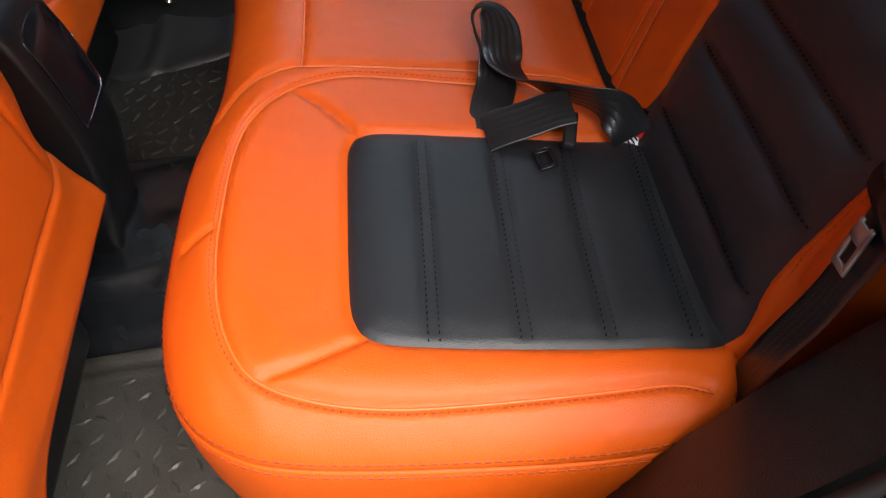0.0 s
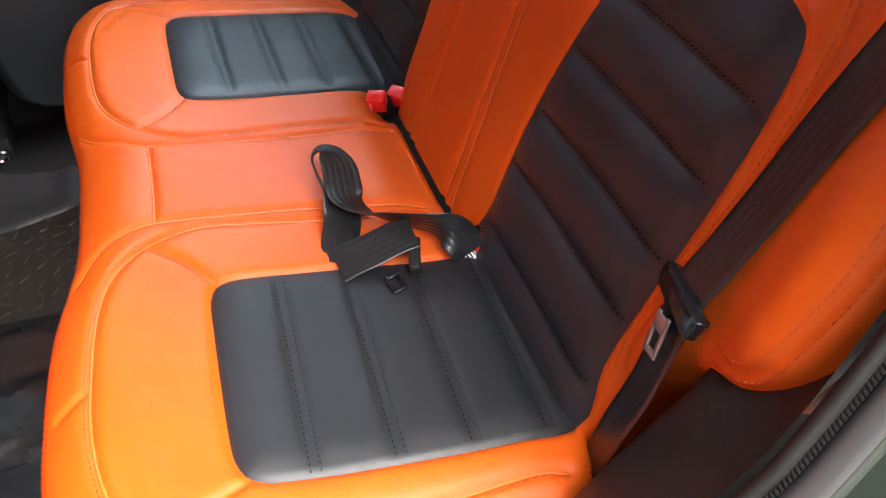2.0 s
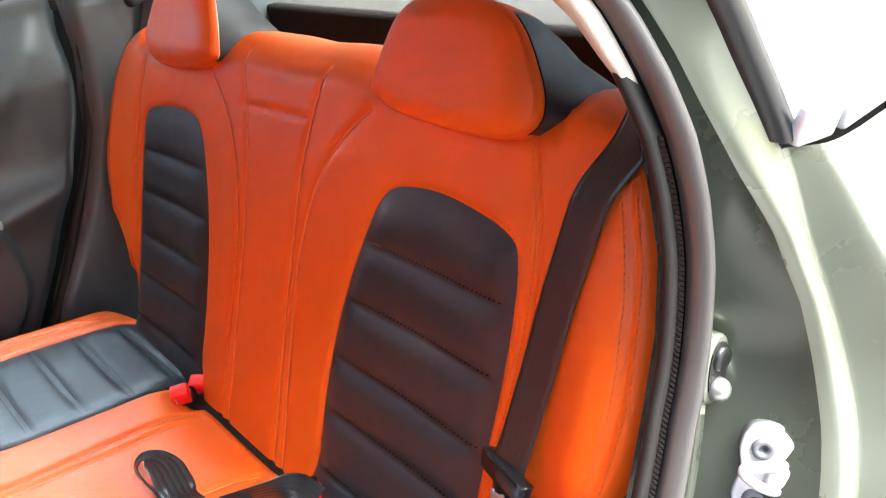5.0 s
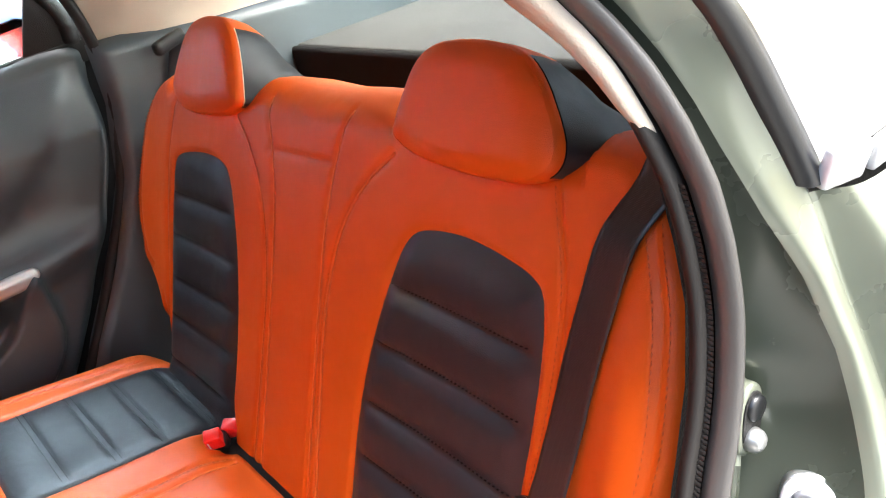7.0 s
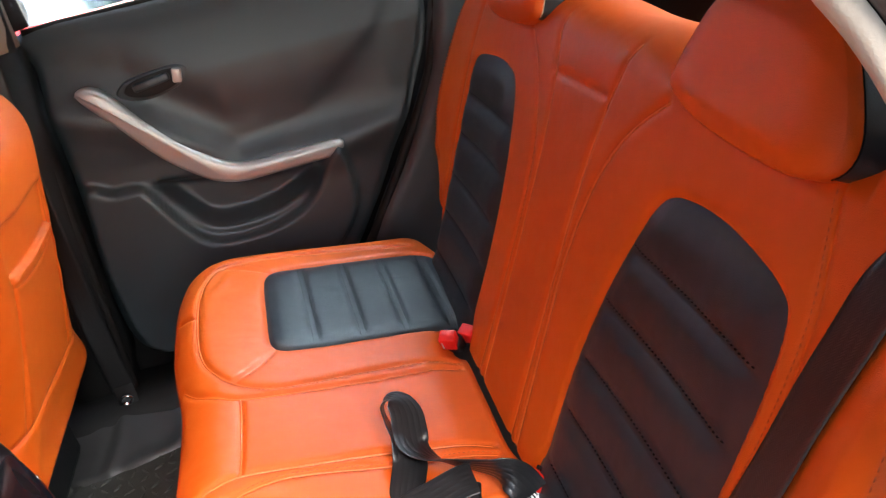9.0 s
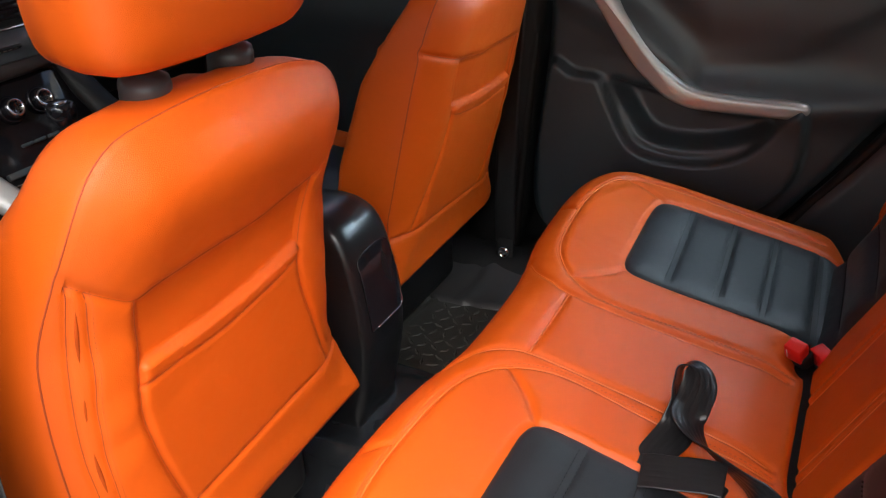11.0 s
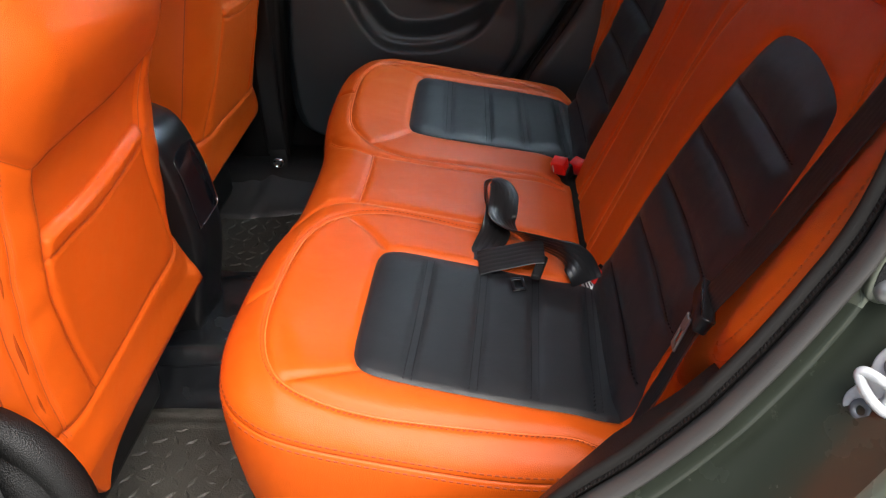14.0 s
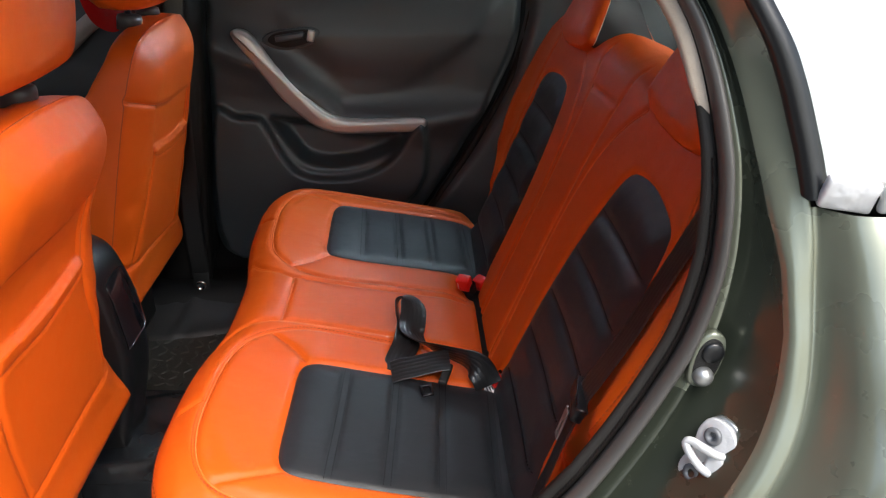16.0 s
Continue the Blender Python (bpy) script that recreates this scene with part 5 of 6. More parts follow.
# latch striker and door switch
striker = thing("latch_striker", "white plated door latch loop on two screws", "latch", at=(0.512, -0.69, 0.55))
axis = Vector((0.0140, 0.0012, 0.0356)).normalized()
face_n = Vector((-0.82, -0.57, 0.0))
face_n = (face_n - axis * face_n.dot(axis)).normalized()
SM = Matrix((axis.cross(face_n), axis, face_n)).transposed().to_4x4()
SM.translation = Vector((0.5130, -0.6890, 0.5514))
plate = spline([(-0.005, 0.0335), (0.007, 0.034), (0.018, 0.027), (0.027, 0.010), (0.029, -0.006), (0.020, -0.018), (0.011, -0.028), (0.001, -0.0315), (-0.010, -0.028), (-0.0145, -0.018), (-0.0115, 0.0), (-0.0145, 0.016), (-0.012, 0.028)], 4, True)
local = lambda a, b, h: np.column_stack([a, b, h])
build("striker_gasket", *moved(prism(plate * 1.06, 0.012, lambda a, b, h: np.column_stack([a + 0.0015, b, h - 0.012]), 0.002), SM), STEEL, striker, "dull backing plate")
build("striker_plate", *moved(prism(plate, 0.005, local, 0.0015), SM), WHITE_ZINC, striker)
build("striker_saddle", *moved(block((0.020, 0.022, 0.007), 0.003, 3, (0.7, 0.7)), SM @ Matrix.Translation((0.013, 0.000, 0.006))), WHITE_ZINC, striker)
build("striker_loop", *moved(tube(spline([(0.016, -0.009, 0.004), (0.010, -0.008, 0.011), (0.0, -0.004, 0.0155), (-0.009, 0.0015, 0.0175), (-0.0125, 0.0055, 0.0175), (-0.009, 0.009, 0.0165), (0.001, 0.0095, 0.014), (0.011, 0.0095, 0.0095), (0.016, 0.0095, 0.004)], 6), 0.0036, 12, 1.0, (0, 0, 1)), SM), WHITE_ZINC, striker)
for sgn in (1, -1):
    screw = build("screw", *moved(turned([(0.0078, 0.005), (0.0078, 0.008), (0.0065, 0.0095), (0.0036, 0.0095), (0.0032, 0.006)], 20), SM @ Matrix.Translation((0.0, 0.0192 * sgn, -0.001))), SCREW, striker, "dark grey screw head")
switch = thing("door_switch", "door courtesy switch with rubber pad on a steel bracket", "switch", at=(0.514, -0.675, 0.62))
SWITCH_OUT = spline([(0.503, 0.600), (0.516, 0.596), (0.525, 0.606), (0.531, 0.628), (0.529, 0.643), (0.519, 0.649), (0.508, 0.641), (0.502, 0.620)], 5, True)
build("bracket", *prism(SWITCH_OUT, 0.009, wall_xz(-0.648), 0.0025), GREEN, switch, "painted oval plate")
mid = SWITCH_OUT.mean(0)
# thin black sheet on the plate paints the shade of its hollow
build("recess", *prism(mid + (SWITCH_OUT - mid) * 0.80, 0.0012, wall_xz(-0.6568), 0.0004), PLASTIC, switch, "dark recess of the plate")
build("plunger", *moved(turned([(0.0088, -0.003), (0.0088, 0.003), (0.0080, 0.0065), (0.0058, 0.0092), (0.003, 0.0105), (0.001, 0.0108)], 22), pose(0.5130, -0.6570, 0.6090, 90, 0, 0)), STEEL, switch)
build("pad", *moved(turned([(0.0095, -0.003), (0.0095, 0.0025), (0.0082, 0.004), (0.003, 0.0045)], 22), pose(0.5195, -0.6570, 0.6310, 90, 0, 0)), VINYL_SATIN, switch, "dark rubber pad")

# near side trims
arch = tagged(thing("wheel_arch_trim", "charcoal moulded trim beside the near end of the cushion", "trim", at=(0.4, -0.6, 0.2)), kind="structure")
AR = np.array([(0.165, 0.165), (0.215, 0.235), (0.262, 0.315), (0.315, 0.388), (0.372, 0.447), (0.436, 0.530), (0.478, 0.597), (0.500, 0.645), (0.513, 0.700), (0.515, 0.745), (0.513, 0.785), (0.60, 0.83), (0.85, 0.83), (0.85, 0.03), (0.2, 0.03)])


def arch_place(P):
    x, z = P[:, 0], P[:, 1]
    edge, _ = nearest(P, AR[:11])
    y = -0.636 + np.interp(z, [0.50, 0.60, 0.70, 0.79, 0.85], [0.0, 0.014, 0.021, 0.033, 0.05]) + 0.108 * np.clip(edge / 0.075, 0, 1) ** 0.9 * np.clip((0.56 - z) / 0.12, 0, 1)
    return np.column_stack([x, y, z])


build("arch_panel", *panel(AR, [], 0.008, arch_place)[0], PLASTIC, arch)
pil = tagged(thing("pillar_cover", "beige plastic cover over the near rear pillar", "pillar", at=(0.5, -0.6, 0.9)), kind="structure")
top = [i for i in range(COUNT) if 0.790 < SEAL[i, 1] < 1.08]
lean = LEAN_IN[top]
narrow = np.clip((SEAL[top, 1] - 0.786) / 0.11, 0.02, 1)
strip = []
for off, y, dx, dz in ((0.0, -0.6575, 0, 0), (-0.0075, -0.6565, 0, 0), (-0.0105, -0.6520, 0, 0), (-0.0102, -0.640, 0, 0), (-0.004, -0.628, 0, 0), (0.004, -0.612, 0, 0), (0.010, -0.596, 0, 0), (0, -0.575, 0.06, 0.02), (0, -0.55, 0.2, 0.04), (0, -0.53, 0.4, 0.04)):
    p = SEAL[top] + (off * np.clip(2 * narrow, 0, 1))[:, None] * SEAL_N[top] + (dx, 0)
    strip.append(np.column_stack([p[:, 0], -0.652 + (y + 0.652) * narrow + lean, p[:, 1] + dz]))
build("cover_shell", *loft(strip, False), PILLAR, pil)
near_sill = tagged(thing("sill_trim", "black plastic sill of the open rear door", "sill", at=(0, -0.64, 0)), kind="structure")
build("sill_plate", *loft([np.column_stack([np.full(7, x), [-0.56, -0.575, -0.60, -0.63, -0.65, -0.70, -0.75], [0.0, 0.045, 0.085, 0.098, 0.098, 0.085, -0.16]]) for x in (-1.2, -0.3, 0.0, 0.22)], False), PLASTIC, near_sill)
near_pillar = tagged(thing("pillar_trim", "black plastic centre pillar trim beside the near front seat", "pillar", at=(-0.26, -0.66, 0.1)), kind="structure")
build("pillar_cover", *loft([np.column_stack([cx + np.array([0.045, 0.048, 0.03, -0.05, -0.085, -0.08]), -np.array([0.72, 0.675, 0.650, 0.650, 0.67, 0.72]), np.full(6, z)]) for z, cx in ((0.0, -0.300), (0.10, -0.290), (0.3, -0.262), (0.41, -0.254), (0.57, -0.246), (0.68, -0.240), (0.81, -0.205), (1.12, -0.12))], True, (True, True)), PLASTIC, near_pillar)
build("pillar_cap", *loft([np.column_stack([cx + np.array([0.03, 0.035, 0.02, -0.05]), -np.array([0.715, 0.668, 0.640, 0.640]), np.full(4, z)]) for z, cx in ((0.815, -0.195), (0.90, -0.168), (1.13, -0.10))], True, (True, True)), PILLAR, near_pillar, "beige upper pillar cover")
nb = thing("front_seat_belt", "black seat belt hanging in front of the near pillar", "seat belt", "seat belts", at=(-0.15, -0.62, 0.3))
V, F, UV = ribbon([(-0.182, -0.640, 1.0), (-0.187, -0.630, 0.752), (-0.192, -0.630, 0.679), (-0.199, -0.630, 0.596), (-0.208, -0.630, 0.501), (-0.220, -0.630, 0.389), (-0.235, -0.632, 0.15)], [(1, 0.1, 0), (1, 0.05, 0), (1, 0.0, 0), (1, 0.05, 0), (1, 0.0, 0), (1, 0.0, 0), (1, 0.1, 0)])
build("webbing", V, F, WEB, nb, uvs=UV)
build("stop_button", *moved(turned([(0.006, 0), (0.006, 0.003), (0.004, 0.005)], 14), pose(-0.186, -0.632, 0.70, 90, 0, 0)), PLASTIC, nb)
near_door = tagged(thing("door_3", "closed front door beside the near front seat", "door", at=(-0.7, -0.7, 0.1)), kind="structure")
build("door_panel", *loft([np.column_stack([np.full(6, x), [-0.66, -0.665, -0.66, -0.70, -0.75, -0.77], [0.02, 0.30, 0.70, 0.81, 0.79, 0.10]]) for x in (-1.3, -0.8, -0.37)], False), TRIM, near_door)
build("glass_pane", *prism(np.array([(-1.05, 0.80), (-0.28, 0.80), (-0.20, 1.12), (-0.75, 1.12)]), 0.004, wall_xz(-0.70, 1)), GLASS, near_door)
near_door.children[-1].visible_shadow = False
build("door_insert", *moved(block((0.30, 0.006, 0.08), 0.004), pose(-0.43, -0.652, 0.60)), ORANGE, near_door, "orange leatherette insert")

# ---------------------------------------------------------------- rear belts and buckles
shoulder = thing("rear_seat_belt", "black three-point belt lying across the near backrest with its tongue hanging", "seat belt", "seat belts", at=(0.45, -0.5, 0.45))
BELT_LINE = np.array([(0.742, -0.542), (0.70, -0.526), (0.65, -0.514), (0.60, -0.504), (0.55, -0.498), (0.50, -0.493), (0.466, -0.490)])
BELT_AT = [(0.640, -0.586, 0.850), (0.604, -0.562, 0.792)] + [tuple(p) for p in back_plane(BELT_LINE, back_height(BELT_LINE) + np.array([0.012, 0.012, 0.012, 0.012, 0.013, 0.017, 0.020]))] + [(0.434, -0.494, 0.42), (0.421, -0.495, 0.38), (0.406, -0.490, 0.33), (0.396, -0.482, 0.27), (0.394, -0.478, 0.23)]
V, F, UV = ribbon(BELT_AT, [(0.1, 0.95, 0.25)] * 2 + [(0.04, 0.985, 0.14)] * 7 + [(0.15, 0.97, -0.02), (0.15, 0.97, -0.03), (0.15, 0.97, -0.03), (0.15, 0.97, -0.03), (0.15, 0.97, 0)], width=0.036)
build("webbing", V, F, WEB, shoulder, uvs=UV)
gw = Vector((0.20, 0.97, 0.03)).normalized()
gd = (Vector((0.40, -0.24, 0.85)) - gw * Vector((0.40, -0.24, 0.85)).dot(gw)).normalized()
gn = gw.cross(gd)
TM = Matrix((gw, gn, gd)).transposed().to_4x4()
TM.translation = Vector((0.451, -0.488, 0.468))
bar = [(-0.032, -0.006), (-0.027, -0.0095), (0.020, -0.009), (0.029, -0.005), (0.032, 0.005), (0.027, 0.009), (-0.027, 0.0095), (-0.032, 0.005)]
V, F = prism(spline(bar, 5, True), 0.013, lambda a, b, h: np.column_stack([a, h - 0.0065, b]), 0.004)
build("tongue_grip", *moved((V, F), TM), VINYL_SATIN, shoulder, "moulded black grip")
build("grip_slot", *moved(block((0.050, 0.0145, 0.004), 0.0015), TM @ Matrix.Translation((0, 0, 0.006))), GLOSS, shoulder)
build("grip_end", *moved(block((0.0030, 0.0070, 0.004), 0.0014, 3), TM @ Matrix.Translation((-0.0310, 0, 0.0))), SILVER, shoulder, "worn shiny end of the grip")
pd = Vector((-0.36, -0.16, -0.90)).normalized()
px = (gw - pd * gw.dot(pd)).normalized()
PM = Matrix((px, px.cross(pd), pd)).transposed().to_4x4()
PM.translation = Vector((0.4405, -0.486, 0.456))
bits = [moved(block((0.0050, 0.0026, 0.034), 0.001), PM @ Matrix.Translation((xx, 0, 0.018))) for xx in (-0.0075, 0.0075)]
bits += [moved(block((0.020, 0.0026, hh), 0.001), PM @ Matrix.Translation((0, 0, zz))) for zz, hh in ((0.035, 0.006), (0.010, 0.014))]
build("tongue_plate", *joined(*bits), STEEL, shoulder, "dull steel latch plate")

lap = thing("lap_belt", "black centre lap belt lying in a twisted loop on the cushion", "seat belt", "seat belts", at=(0.3, -0.15, 0.33))
B = ribbon([(0.234, -0.184, 0.3165), (0.242, -0.155, 0.320), (0.254, -0.118, 0.326), (0.251, -0.090, 0.336), (0.241, -0.068, 0.348), (0.239, -0.050, 0.361), (0.249, -0.042, 0.368), (0.261, -0.049, 0.365), (0.266, -0.068, 0.357), (0.264, -0.092, 0.348), (0.264, -0.113, 0.341), (0.279, -0.133, 0.333), (0.300, -0.148, 0.330), (0.321, -0.165, 0.332), (0.343, -0.181, 0.332), (0.360, -0.192, 0.327), (0.372, -0.199, 0.312), (0.379, -0.203, 0.296)],
           [(0.9, -0.4, 0.05), (0.97, -0.24, 0.0), (0.9, -0.1, -0.3), (0.5, 0.5, -0.6), (0.1, 0.8, -0.6), (0.1, 0.85, -0.5), (0.2, 0.9, -0.35), (0.6, 0.75, -0.25), (0.92, 0.35, -0.15), (0.98, 0.0, -0.1), (0.85, 0.2, -0.4), (0.55, 0.5, -0.62), (0.4, 0.42, -0.8), (0.2, 0.42, -0.85), (0.0, 0.33, -0.92), (-0.3, -0.1, -0.9), (-0.6, -0.35, -0.65), (-0.7, -0.2, -0.6)], width=0.043, ribs=6)
A = ribbon([(0.320, -0.186, 0.333), (0.299, -0.187, 0.332), (0.268, -0.191, 0.327), (0.246, -0.193, 0.3235), (0.231, -0.194, 0.319)], [(0.25, -0.93, -0.15), (0.3, -0.92, -0.15), (0.32, -0.92, -0.15), (0.34, -0.92, -0.15), (0.36, -0.9, -0.1)], width=0.046, ribs=6)
V, F = joined(B[:2], A[:2])
build("webbing", V, F, WEB, lap, uvs=B[2] + A[2])
LM = pose(0.313, -0.211, 0.324, 4, 10, -15)
build("tongue_grip", *moved(block((0.013, 0.047, 0.009), 0.003, 3), LM), PLASTIC, lap)
bits = [moved(block((0.034, 0.006, 0.003), 0.001), pose(0.284, -0.236, 0.314, 5, 11, -80) @ Matrix.Diagonal((0.70, 0.70, 1, 1)) @ Matrix.Translation((0, yy, 0))) for yy in (-0.010, 0.010)]
bits += [moved(block((0.007, 0.026, 0.003), 0.001), pose(0.284, -0.236, 0.314, 5, 11, -80) @ Matrix.Diagonal((0.70, 0.70, 1, 1)) @ Matrix.Translation((xx, 0, 0))) for xx in (-0.014, 0.014)]
build("tongue_plate", *joined(*bits), GLOSS, lap, "dark steel latch plate")


def buckle(x, y, z, ry, rz, label="red-buttoned black belt buckle standing in the seat crease"):
    b = thing("belt_buckle", label, "buckle", "belt buckles", at=(x, y, z - 0.03))
    m = pose(x, y, z, 0, 0, rz) @ pose(0, 0, 0, 0, ry, 0)
    build("buckle_body", *moved(block((0.026, 0.034, 0.080), 0.006, 3), m @ Matrix.Translation((0.002, 0, -0.050))), PLASTIC, b)
    build("release_button", *moved(block((0.021, 0.026, 0.028), 0.0025, 2), m @ Matrix.Translation((-0.003, 0, -0.004))), RED, b, "red press button")
    build("latch_slot", *moved(block((0.005, 0.022, 0.012), 0.001), m @ Matrix.Translation((0.0110, 0, -0.004))), GLOSS, b)
    build("button_mark", *moved(block((0.0012, 0.0016, 0.016), 0.0003), m @ Matrix.Translation((-0.0135, 0.008, -0.004))), LABEL, b, "white printed mark")
    return b


buckle(0.364, 0.152, 0.300, -22, 62)
buckle(0.399, 0.164, 0.291, -20, 40)
buckle(0.396, -0.180, 0.292, -40, 25, "red-buttoned black belt buckle under the loose strap")
tag = tagged(build("care_label", *moved(block((0.017, 0.022, 0.0012), 0.0004), pose(0.383, -0.195, 0.282, 35, -15, 20)), LABEL), "small white printed label in the seat crease", "label")
# the black print on the label stays as plain bars
for k in range(3):
    build("print_bar", *moved(block((0.0015, 0.012 - 0.003 * k, 0.0006), 0), pose(0.383, -0.195, 0.282, 35, -15, 20) @ Matrix.Translation((-0.004 + 0.004 * k, 0.002, 0.0009))), GLOSS, tag)

# ---------------------------------------------------------------- between and before the front seats
console = thing("centre_console", "gloss black rear end of the centre console with a chrome-edged vent", "console", at=(-0.3, 0.01, 0.0))
prof = spline([(-0.70, 0.02), (-0.262, 0.02), (-0.245, 0.10), (-0.222, 0.20), (-0.217, 0.27), (-0.228, 0.36), (-0.246, 0.425), (-0.275, 0.455), (-0.33, 0.462), (-0.50, 0.44), (-0.70, 0.40)], 5, True)
c = prof.mean(0)
rings = [np.column_stack([(c + (prof - c) * s)[:, 0], np.full(len(prof), yy - 0.002), (c + (prof - c) * s)[:, 1]]) for yy, s in ((-0.060, 0.90), (-0.058, 0.955), (-0.048, 0.99), (-0.030, 1.0), (0.030, 1.0), (0.048, 0.99), (0.058, 0.955), (0.060, 0.90))]
build("console_body", *loft(rings, True, (True, True)), VINYL_SATIN, console)
on_console = lambda a, b, h: np.column_stack([np.interp(b, [0.26, 0.28, 0.36, 0.425], [-0.2175, -0.2185, -0.228, -0.247]) + h, a, b])
face = spline([(-0.036, 0.282), (0.036, 0.282), (0.0445, 0.289), (0.044, 0.37), (0.035, 0.402), (-0.035, 0.402), (-0.044, 0.37), (-0.0445, 0.289)], 4, True)
build("vent_face", *prism(face, 0.004, on_console, 0.0015), GLOSS, console, "gloss black vent panel")
edge_line = spline([(-0.030, 0.2815), (0.020, 0.2815), (0.038, 0.2825), (0.0448, 0.290), (0.0448, 0.31), (0.0445, 0.352)], 4)
build("chrome_edge", *tube(on_console(edge_line[:, 0], edge_line[:, 1], 0.0035), 0.0012, 6), CHROME, console, "thin chrome edge")

dash = thing("dashboard", "charcoal dashboard with silver-framed centre stack", "dashboard", at=(-1.05, 0, 0.3))
build("dash_body", *loft([np.column_stack([[-1.20, -1.12, -1.06, -1.03, -1.06, -1.10, -1.18], np.full(7, y), [0.88, 0.88, 0.84, 0.74, 0.62, 0.50, 0.42]]) for y in (-0.70, -0.4, 0, 0.4, 0.72)], False), TRIM, dash)
SC = -0.035


def stack_place(a, b, h):
    # a across, b up the sloping face, h out of it
    return np.column_stack([-0.955 - 0.45 * (b - 0.56) + 0.9 * h, SC + a, b + 0.4 * h])


def on_stack(a, b, h=0.0):
    m = pose(0, 0, 0, 0, 66, 0)
    m.translation = Vector(stack_place(np.array([a]), np.array([b]), np.array([h]))[0])
    return m


face = spline([(-0.125, 0.36), (0.125, 0.36), (0.135, 0.45), (0.135, 0.575), (-0.135, 0.575), (-0.135, 0.45)], 4, True)
build("stack_body", *prism(face, 0.05, lambda a, b, h: stack_place(a, b, h - 0.05), 0.006), GLOSS, dash, "gloss black climate panel")
hood = spline([(-0.125, 0.585), (0.125, 0.585), (0.165, 0.62), (0.175, 0.70), (0.16, 0.735), (-0.16, 0.735), (-0.175, 0.70), (-0.165, 0.62)], 4, True)
build("vent_hood", *prism(hood, 0.075, lambda a, b, h: stack_place(a, b, h - 0.05), 0.012), COLLAR, dash, "satin grey surround")
audio = spline([(-0.098, 0.603), (0.098, 0.603), (0.115, 0.615), (0.12, 0.645), (-0.12, 0.645), (-0.115, 0.615)], 4, True)
build("audio_panel", *prism(audio, 0.004, lambda a, b, h: stack_place(a, b, h + 0.0255), 0.001), TRIM, dash)
build("audio_display", *moved(block((0.007, 0.110, 0.016), 0.002), on_stack(0.0, 0.622, 0.030)), PLASTIC, dash)
for k in range(9):
    build("audio_button", *moved(block((0.004, 0.007, 0.004), 0.001), on_stack(-0.045 + 0.011 * k, 0.620, 0.035)), SILVER, dash)
for a in (-0.062, 0.090):
    knob = build("audio_knob", *moved(turned([(0.0125, 0), (0.012, 0.013), (0.010, 0.016), (0.004, 0.016)], 24), on_stack(a, 0.623, 0.029)), CHROME, dash, "chrome audio knob")
for a in (-0.066, 0.066):
    build("vent_frame", *prism(spline([(a - 0.058, 0.662), (a + 0.058, 0.662), (a + 0.060, 0.722), (a - 0.060, 0.722)], 3, True), 0.003, lambda p, q, h: stack_place(p, q, h + 0.0255), 0.001), PLASTIC, dash)
    for k in range(4):
        build("vent_slat", *moved(block((0.012, 0.108, 0.004), 0.0012), on_stack(a, 0.670 + 0.015 * k, 0.030)), GLOSS, dash)
build("trim_line", *moved(block((0.004, 0.25, 0.003), 0.001), on_stack(0.0, 0.652, 0.027)), CHROME, dash)
for a in (-0.065, -0.005, 0.055):
    knob = build("climate_knob", *moved(turned([(0.020, 0), (0.019, 0.016), (0.016, 0.021), (0.006, 0.021)], 26), on_stack(a, 0.536, 0.0)), GLOSS, dash)
    build("knob_ring", *moved(turned([(0.0235, 0), (0.0245, 0.005), (0.0205, 0.009), (0.0200, 0.002)], 26), on_stack(a, 0.536, 0.0)), GLOSS, knob, "gloss black ring")
    build("knob_cap", *moved(turned([(0.0165, 0.019), (0.0160, 0.0225), (0.0125, 0.0235), (0.0120, 0.021)], 26), on_stack(a, 0.536, 0.0)), CHROME, knob, "chrome ring")
for a in (-0.010, 0.016, 0.045):
    build("push_button", *moved(block((0.006, 0.022, 0.010), 0.002), on_stack(a, 0.478, 0.002)), TRIM, dash)
build("switch_row", *moved(block((0.012, 0.150, 0.016), 0.003), on_stack(0.0, 0.440, 0.003)), TRIM, dash)
build("trim_line", *moved(block((0.004, 0.150, 0.003), 0.001), on_stack(0.0, 0.424, 0.004)), CHROME, dash)
for sgn, skin, words in ((-1, SILVER, "silver side rail"), (1, PLASTIC, "black side rail")):
    build("side_rail", *tube(spline([(-0.985, SC + sgn * 0.140, 0.61), (-0.93, SC + sgn * 0.150, 0.530), (-0.84, SC + sgn * 0.150, 0.470), (-0.74, SC + sgn * 0.142, 0.433), (-0.62, SC + sgn * 0.13, 0.40)], 6), 0.028, 12, 0.7), skin, dash, words)
lever = thing("gear_lever", "gear lever with a glossy knob", "gear lever", at=(-0.80, -0.05, 0.40))
build("shaft", *moved(turned([(0.009, 0), (0.008, 0.11)], 14), pose(-0.80, -0.045, 0.43)), CHROME, lever)
build("knob", *moved(turned([(0.012, 0), (0.021, 0.010), (0.025, 0.026), (0.022, 0.040), (0.015, 0.044), (0.013, 0.041)], 22), pose(-0.80, -0.045, 0.528)), GLOSS, lever)
build("knob_cap", *moved(turned([(0.013, 0.040), (0.012, 0.0445), (0.004, 0.0455)], 18), pose(-0.80, -0.045, 0.528)), CHROME, lever)
build("boot", *moved(turned([(0.055, 0), (0.045, 0.02), (0.022, 0.05), (0.012, 0.07)], 22), pose(-0.80, -0.045, 0.405)), VINYL, lever)

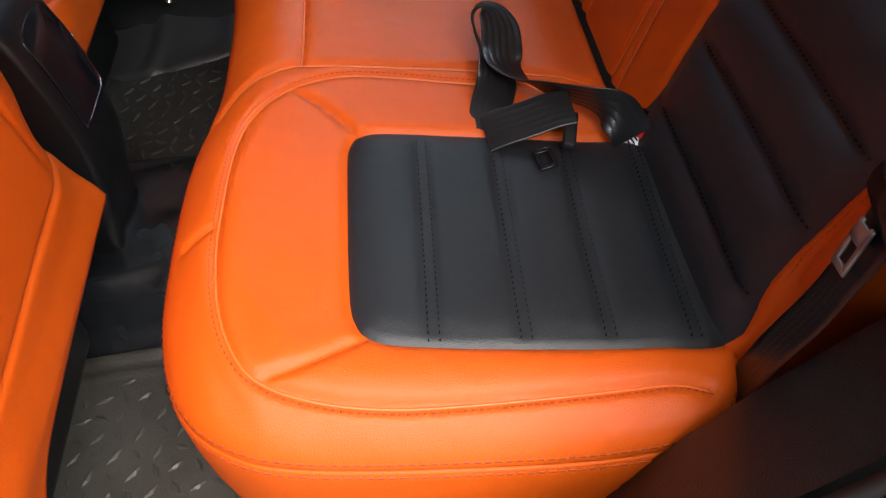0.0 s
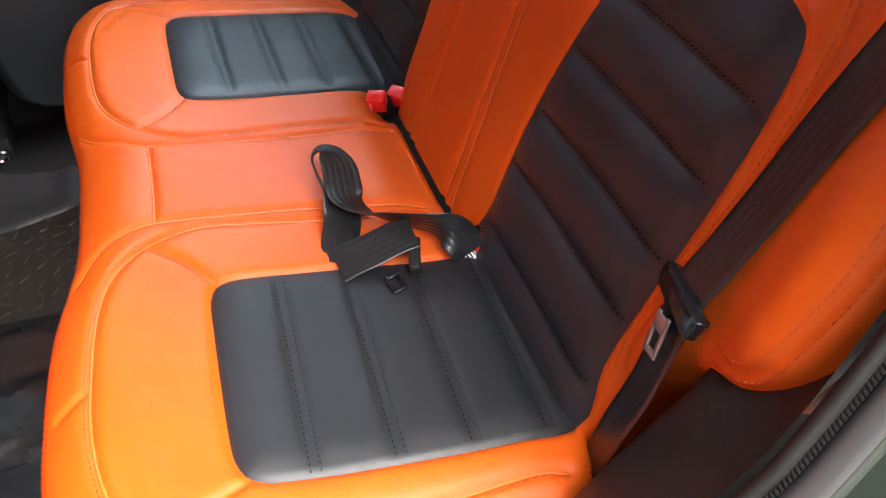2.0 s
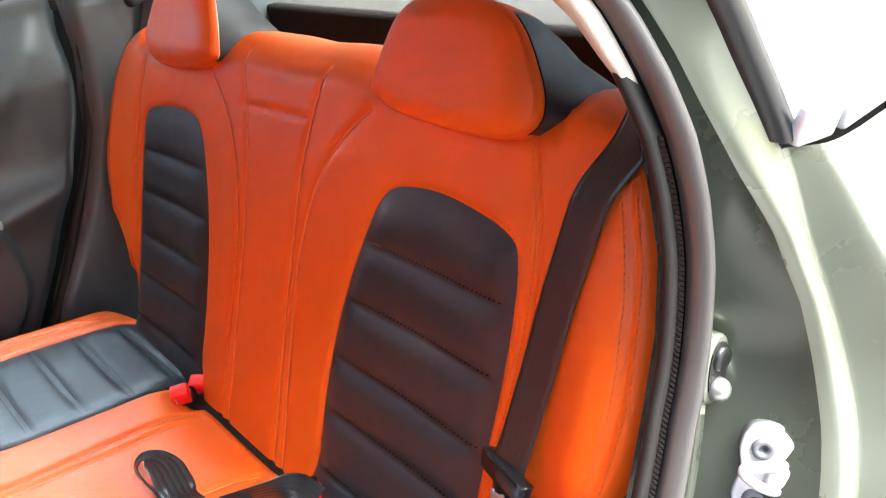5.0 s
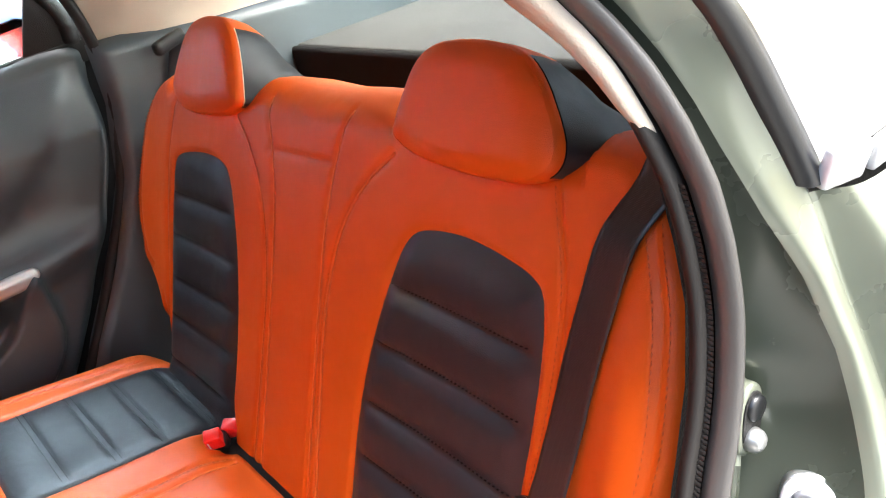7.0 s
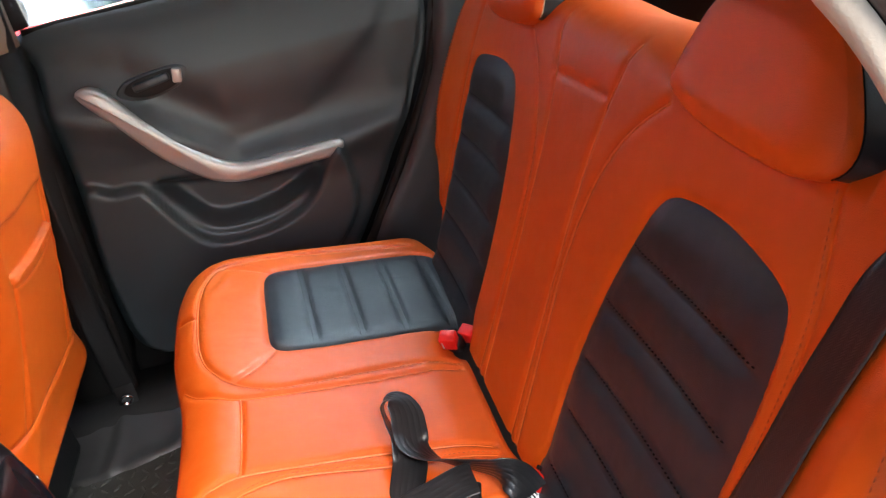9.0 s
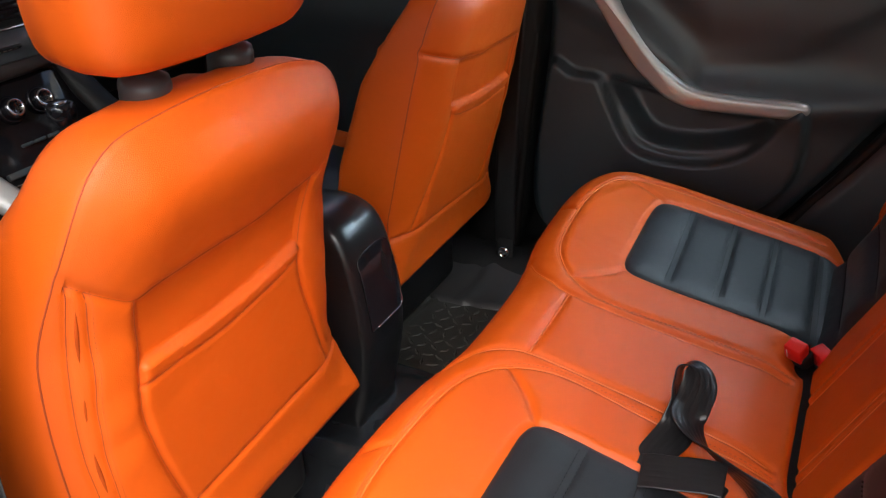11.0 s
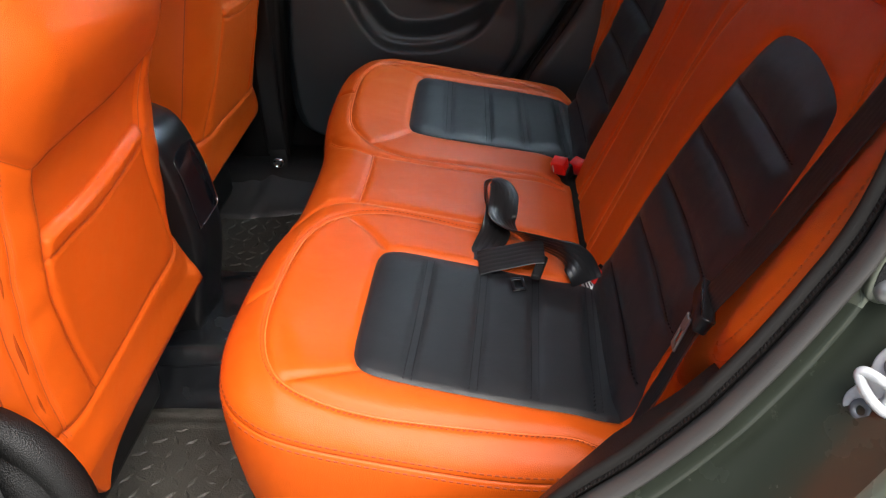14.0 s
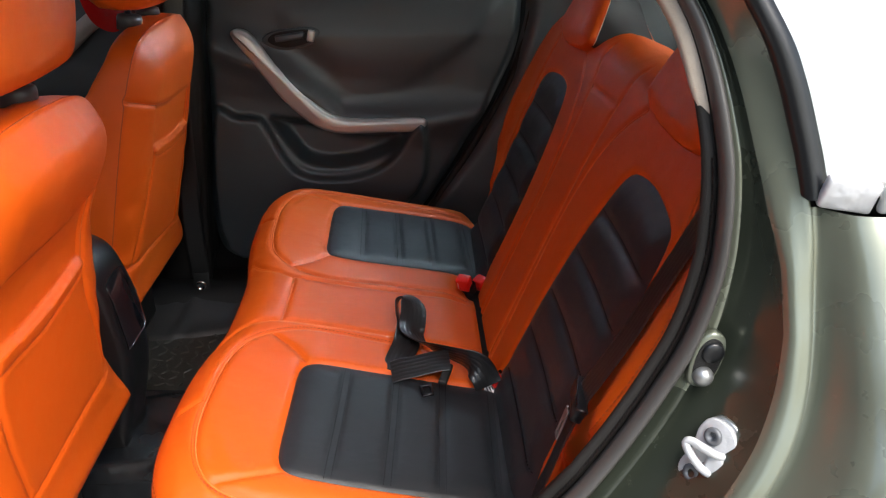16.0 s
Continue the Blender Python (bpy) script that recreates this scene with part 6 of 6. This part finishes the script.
front_door = tagged(thing("door_2", "closed front door with a silver pull beyond the far front seat", "door", at=(-0.7, 0.70, 0.1)), kind="structure")
FD = spline([(-1.15, 0.80), (-0.33, 0.805), (-0.32, 0.6), (-0.335, 0.3), (-0.36, 0.12), (-0.6, 0.10), (-1.1, 0.12), (-1.2, 0.4)], 6, True)
build("door_panel", *panel(FD, [], 0.02, lambda P: np.column_stack([P[:, 0], 0.70 - 0.02 * np.exp(-(((P[:, 1] - 0.55) / 0.06) ** 2)) + 0.02 * np.clip((P[:, 1] - 0.7) / 0.1, 0, 1), P[:, 1]]))[0], TRIM, front_door)
FRONT_PULL = spline([(-0.90, 0.735), (-0.80, 0.709), (-0.674, 0.667), (-0.598, 0.637), (-0.560, 0.632), (-0.525, 0.645), (-0.465, 0.694), (-0.405, 0.738), (-0.425, 0.764), (-0.49, 0.722), (-0.545, 0.682), (-0.572, 0.673), (-0.62, 0.688), (-0.70, 0.716), (-0.80, 0.748), (-0.89, 0.772)], 4, True)
build("pull_handle", *prism(FRONT_PULL, 0.03, wall_xz(0.690), 0.010), SILVER, front_door, "satin silver pull handle")
build("glass_pane", *prism(np.array([(-1.05, 0.81), (-0.33, 0.815), (-0.30, 1.12), (-0.75, 1.12)]), 0.004, wall_xz(0.73)), GLASS, front_door)
front_door.children[-1].visible_shadow = False
bag = thing("red_cloth", "red cloth hung over the front door by the far front seat", "cloth", at=(-0.45, 0.6, 0.75))
build("cloth_sheet", *panel(spline([(-0.455, 0.725), (-0.40, 0.70), (-0.365, 0.735), (-0.345, 0.79), (-0.39, 0.83), (-0.47, 0.81)], 6, True), [], 0.01, lambda P: np.column_stack([P[:, 0], 0.652 + 0.008 * np.sin(40 * P[:, 0] + 11 * P[:, 1]), P[:, 1]]))[0], REDPAINT, bag)

bulkhead = tagged(build("bulkhead", *moved(block((0.04, 1.5, 1.0), 0.01), pose(-1.22, 0, 0.40)), PLASTIC), "black bulkhead under the dashboard", "bulkhead", kind="structure")
screen = tagged(thing("window_2", "windscreen over the dashboard", "window", at=(-1.0, 0, 0.9)), kind="structure")
sheets = [loft([np.column_stack([[-1.35 + d, -1.18 + d, -0.98 + d], np.full(3, y), [0.88, 1.04, 1.17]]) for y in np.linspace(-0.66, 0.66, 9)], False) for d in (0.0, 0.005)]
build("glass_pane", *joined(*sheets), GLASS, screen)
screen.children[-1].visible_shadow = False

# ---------------------------------------------------------------- outside
# added behind the camera, unseen, to darken what the body paint reflects
near_blocker = tagged(thing("wall_south", "unseen grey block wall added on the near side to darken reflections", "wall", at=(-2.2, -3.4, -0.36)), kind="structure")
build("wall_body", *moved(block((3.7, 0.25, 2.8), 0.02), pose(-2.35, -3.4, 1.04)), BRICK, near_blocker)
ground = tagged(build("ground", *panel(np.array([(-60, -60), (60, -60), (60, 60), (-60, 60)], float), [], 4.0, lambda P: np.column_stack([P, np.full(len(P), -0.36)]))[0], GROUND), "dusty concrete yard under the car", "ground", kind="structure")
shop = tagged(thing("wall_north", "weathered grey workshop wall behind the car", "wall", at=(4.5, 0, -0.36)), kind="structure")
build("wall_body", *moved(block((0.25, 9, 7.0), 0.02), pose(4.6, 4.2, 3.14)), GREY_PLASTER, shop)
# out of view, added to keep sky light off the windscreen
front_blocker = tagged(thing("wall_west", "unseen grey block wall added before the car to block sky light", "wall", at=(-4.3, 0, -0.36)), kind="structure")
build("wall_body", *moved(block((0.25, 9, 4.6), 0.02), pose(-4.3, 0.5, 1.94)), BRICK, front_blocker)
side_wall = tagged(thing("wall_east", "whitewashed boundary wall beyond the parked red car", "wall", at=(0, 6, -0.36)), kind="structure")
build("wall_body", *moved(block((14, 0.25, 2.6), 0.02), pose(-1.0, 6.2, 0.94)), PLASTER, side_wall)
red_car = thing("parked_car", "red hatchback parked beyond the far windows", "car", at=(-1.65, 2.5, -0.36))
sec = [(-0.80, -0.02), (-0.86, 0.30), (-0.83, 0.58), (-0.74, 0.72), (-0.56, 1.06), (-0.30, 1.12), (0.30, 1.12), (0.56, 1.06), (0.74, 0.72), (0.83, 0.58), (0.86, 0.30), (0.80, -0.02)]
rings = []
for x, s, t in ((-2.15, 0.72, 0.0), (-2.0, 0.90, 0.02), (-1.2, 0.98, 0.08), (-0.75, 1.0, 0.75), (-0.45, 1.0, 1.0), (0.6, 1.0, 1.0), (1.1, 0.97, 0.75), (1.35, 0.90, 0.10), (1.42, 0.80, 0.0)):
    rings.append([(-1.65 - x, 2.5 + yy * s * 0.95, -0.12 + 1.3 * (zz if zz < 0.7 else 0.7 + (zz - 0.7) * t)) for yy, zz in sec])
build("body_shell", *loft(rings, True, (True, True)), REDPAINT, red_car)
for side in (-1, 1):
    for x0, x1 in ((-0.55, 0.02), (0.08, 0.68)):
        pane = np.array([(x0, 0.735), (x1, 0.735), (x1 - 0.03, 1.0), (x0 + (0.16 if x0 < 0 else 0.02), 1.0)])
        build("side_window", *prism(pane, 0.012, lambda a, b, h: np.column_stack([-1.65 - a, 2.5 + side * (0.715 - 0.50 * (b - 0.72) + h), 1.3 * b - 0.12])), GLOSS, red_car, "dark side window")
    for wx in (-1.38, 0.78):
        wheel = build("wheel", *moved(turned([(0.20, -0.09), (0.285, -0.085), (0.30, -0.06), (0.30, 0.06), (0.285, 0.085), (0.20, 0.09)], 28), pose(-1.65 - wx, 2.5 + side * 0.74, -0.06, 90, 0, 0)), RUBBER, red_car)
        build("rim", *moved(turned([(0.19, -0.092), (0.18, -0.10), (0.06, -0.085), (0.05, -0.10), (0.02, -0.10)], 28), pose(-1.65 - wx, 2.5 + side * 0.74, -0.06, 90 * side, 0, 0) @ Matrix.Diagonal((1, 1, -1, 1))), SILVER, wheel)
    build("tail_lamp", *moved(block((0.06, 0.16, 0.12), 0.02), pose(-1.65 - 1.37, 2.5 + side * 0.62, 0.60)), RED, red_car, "red tail lamp")
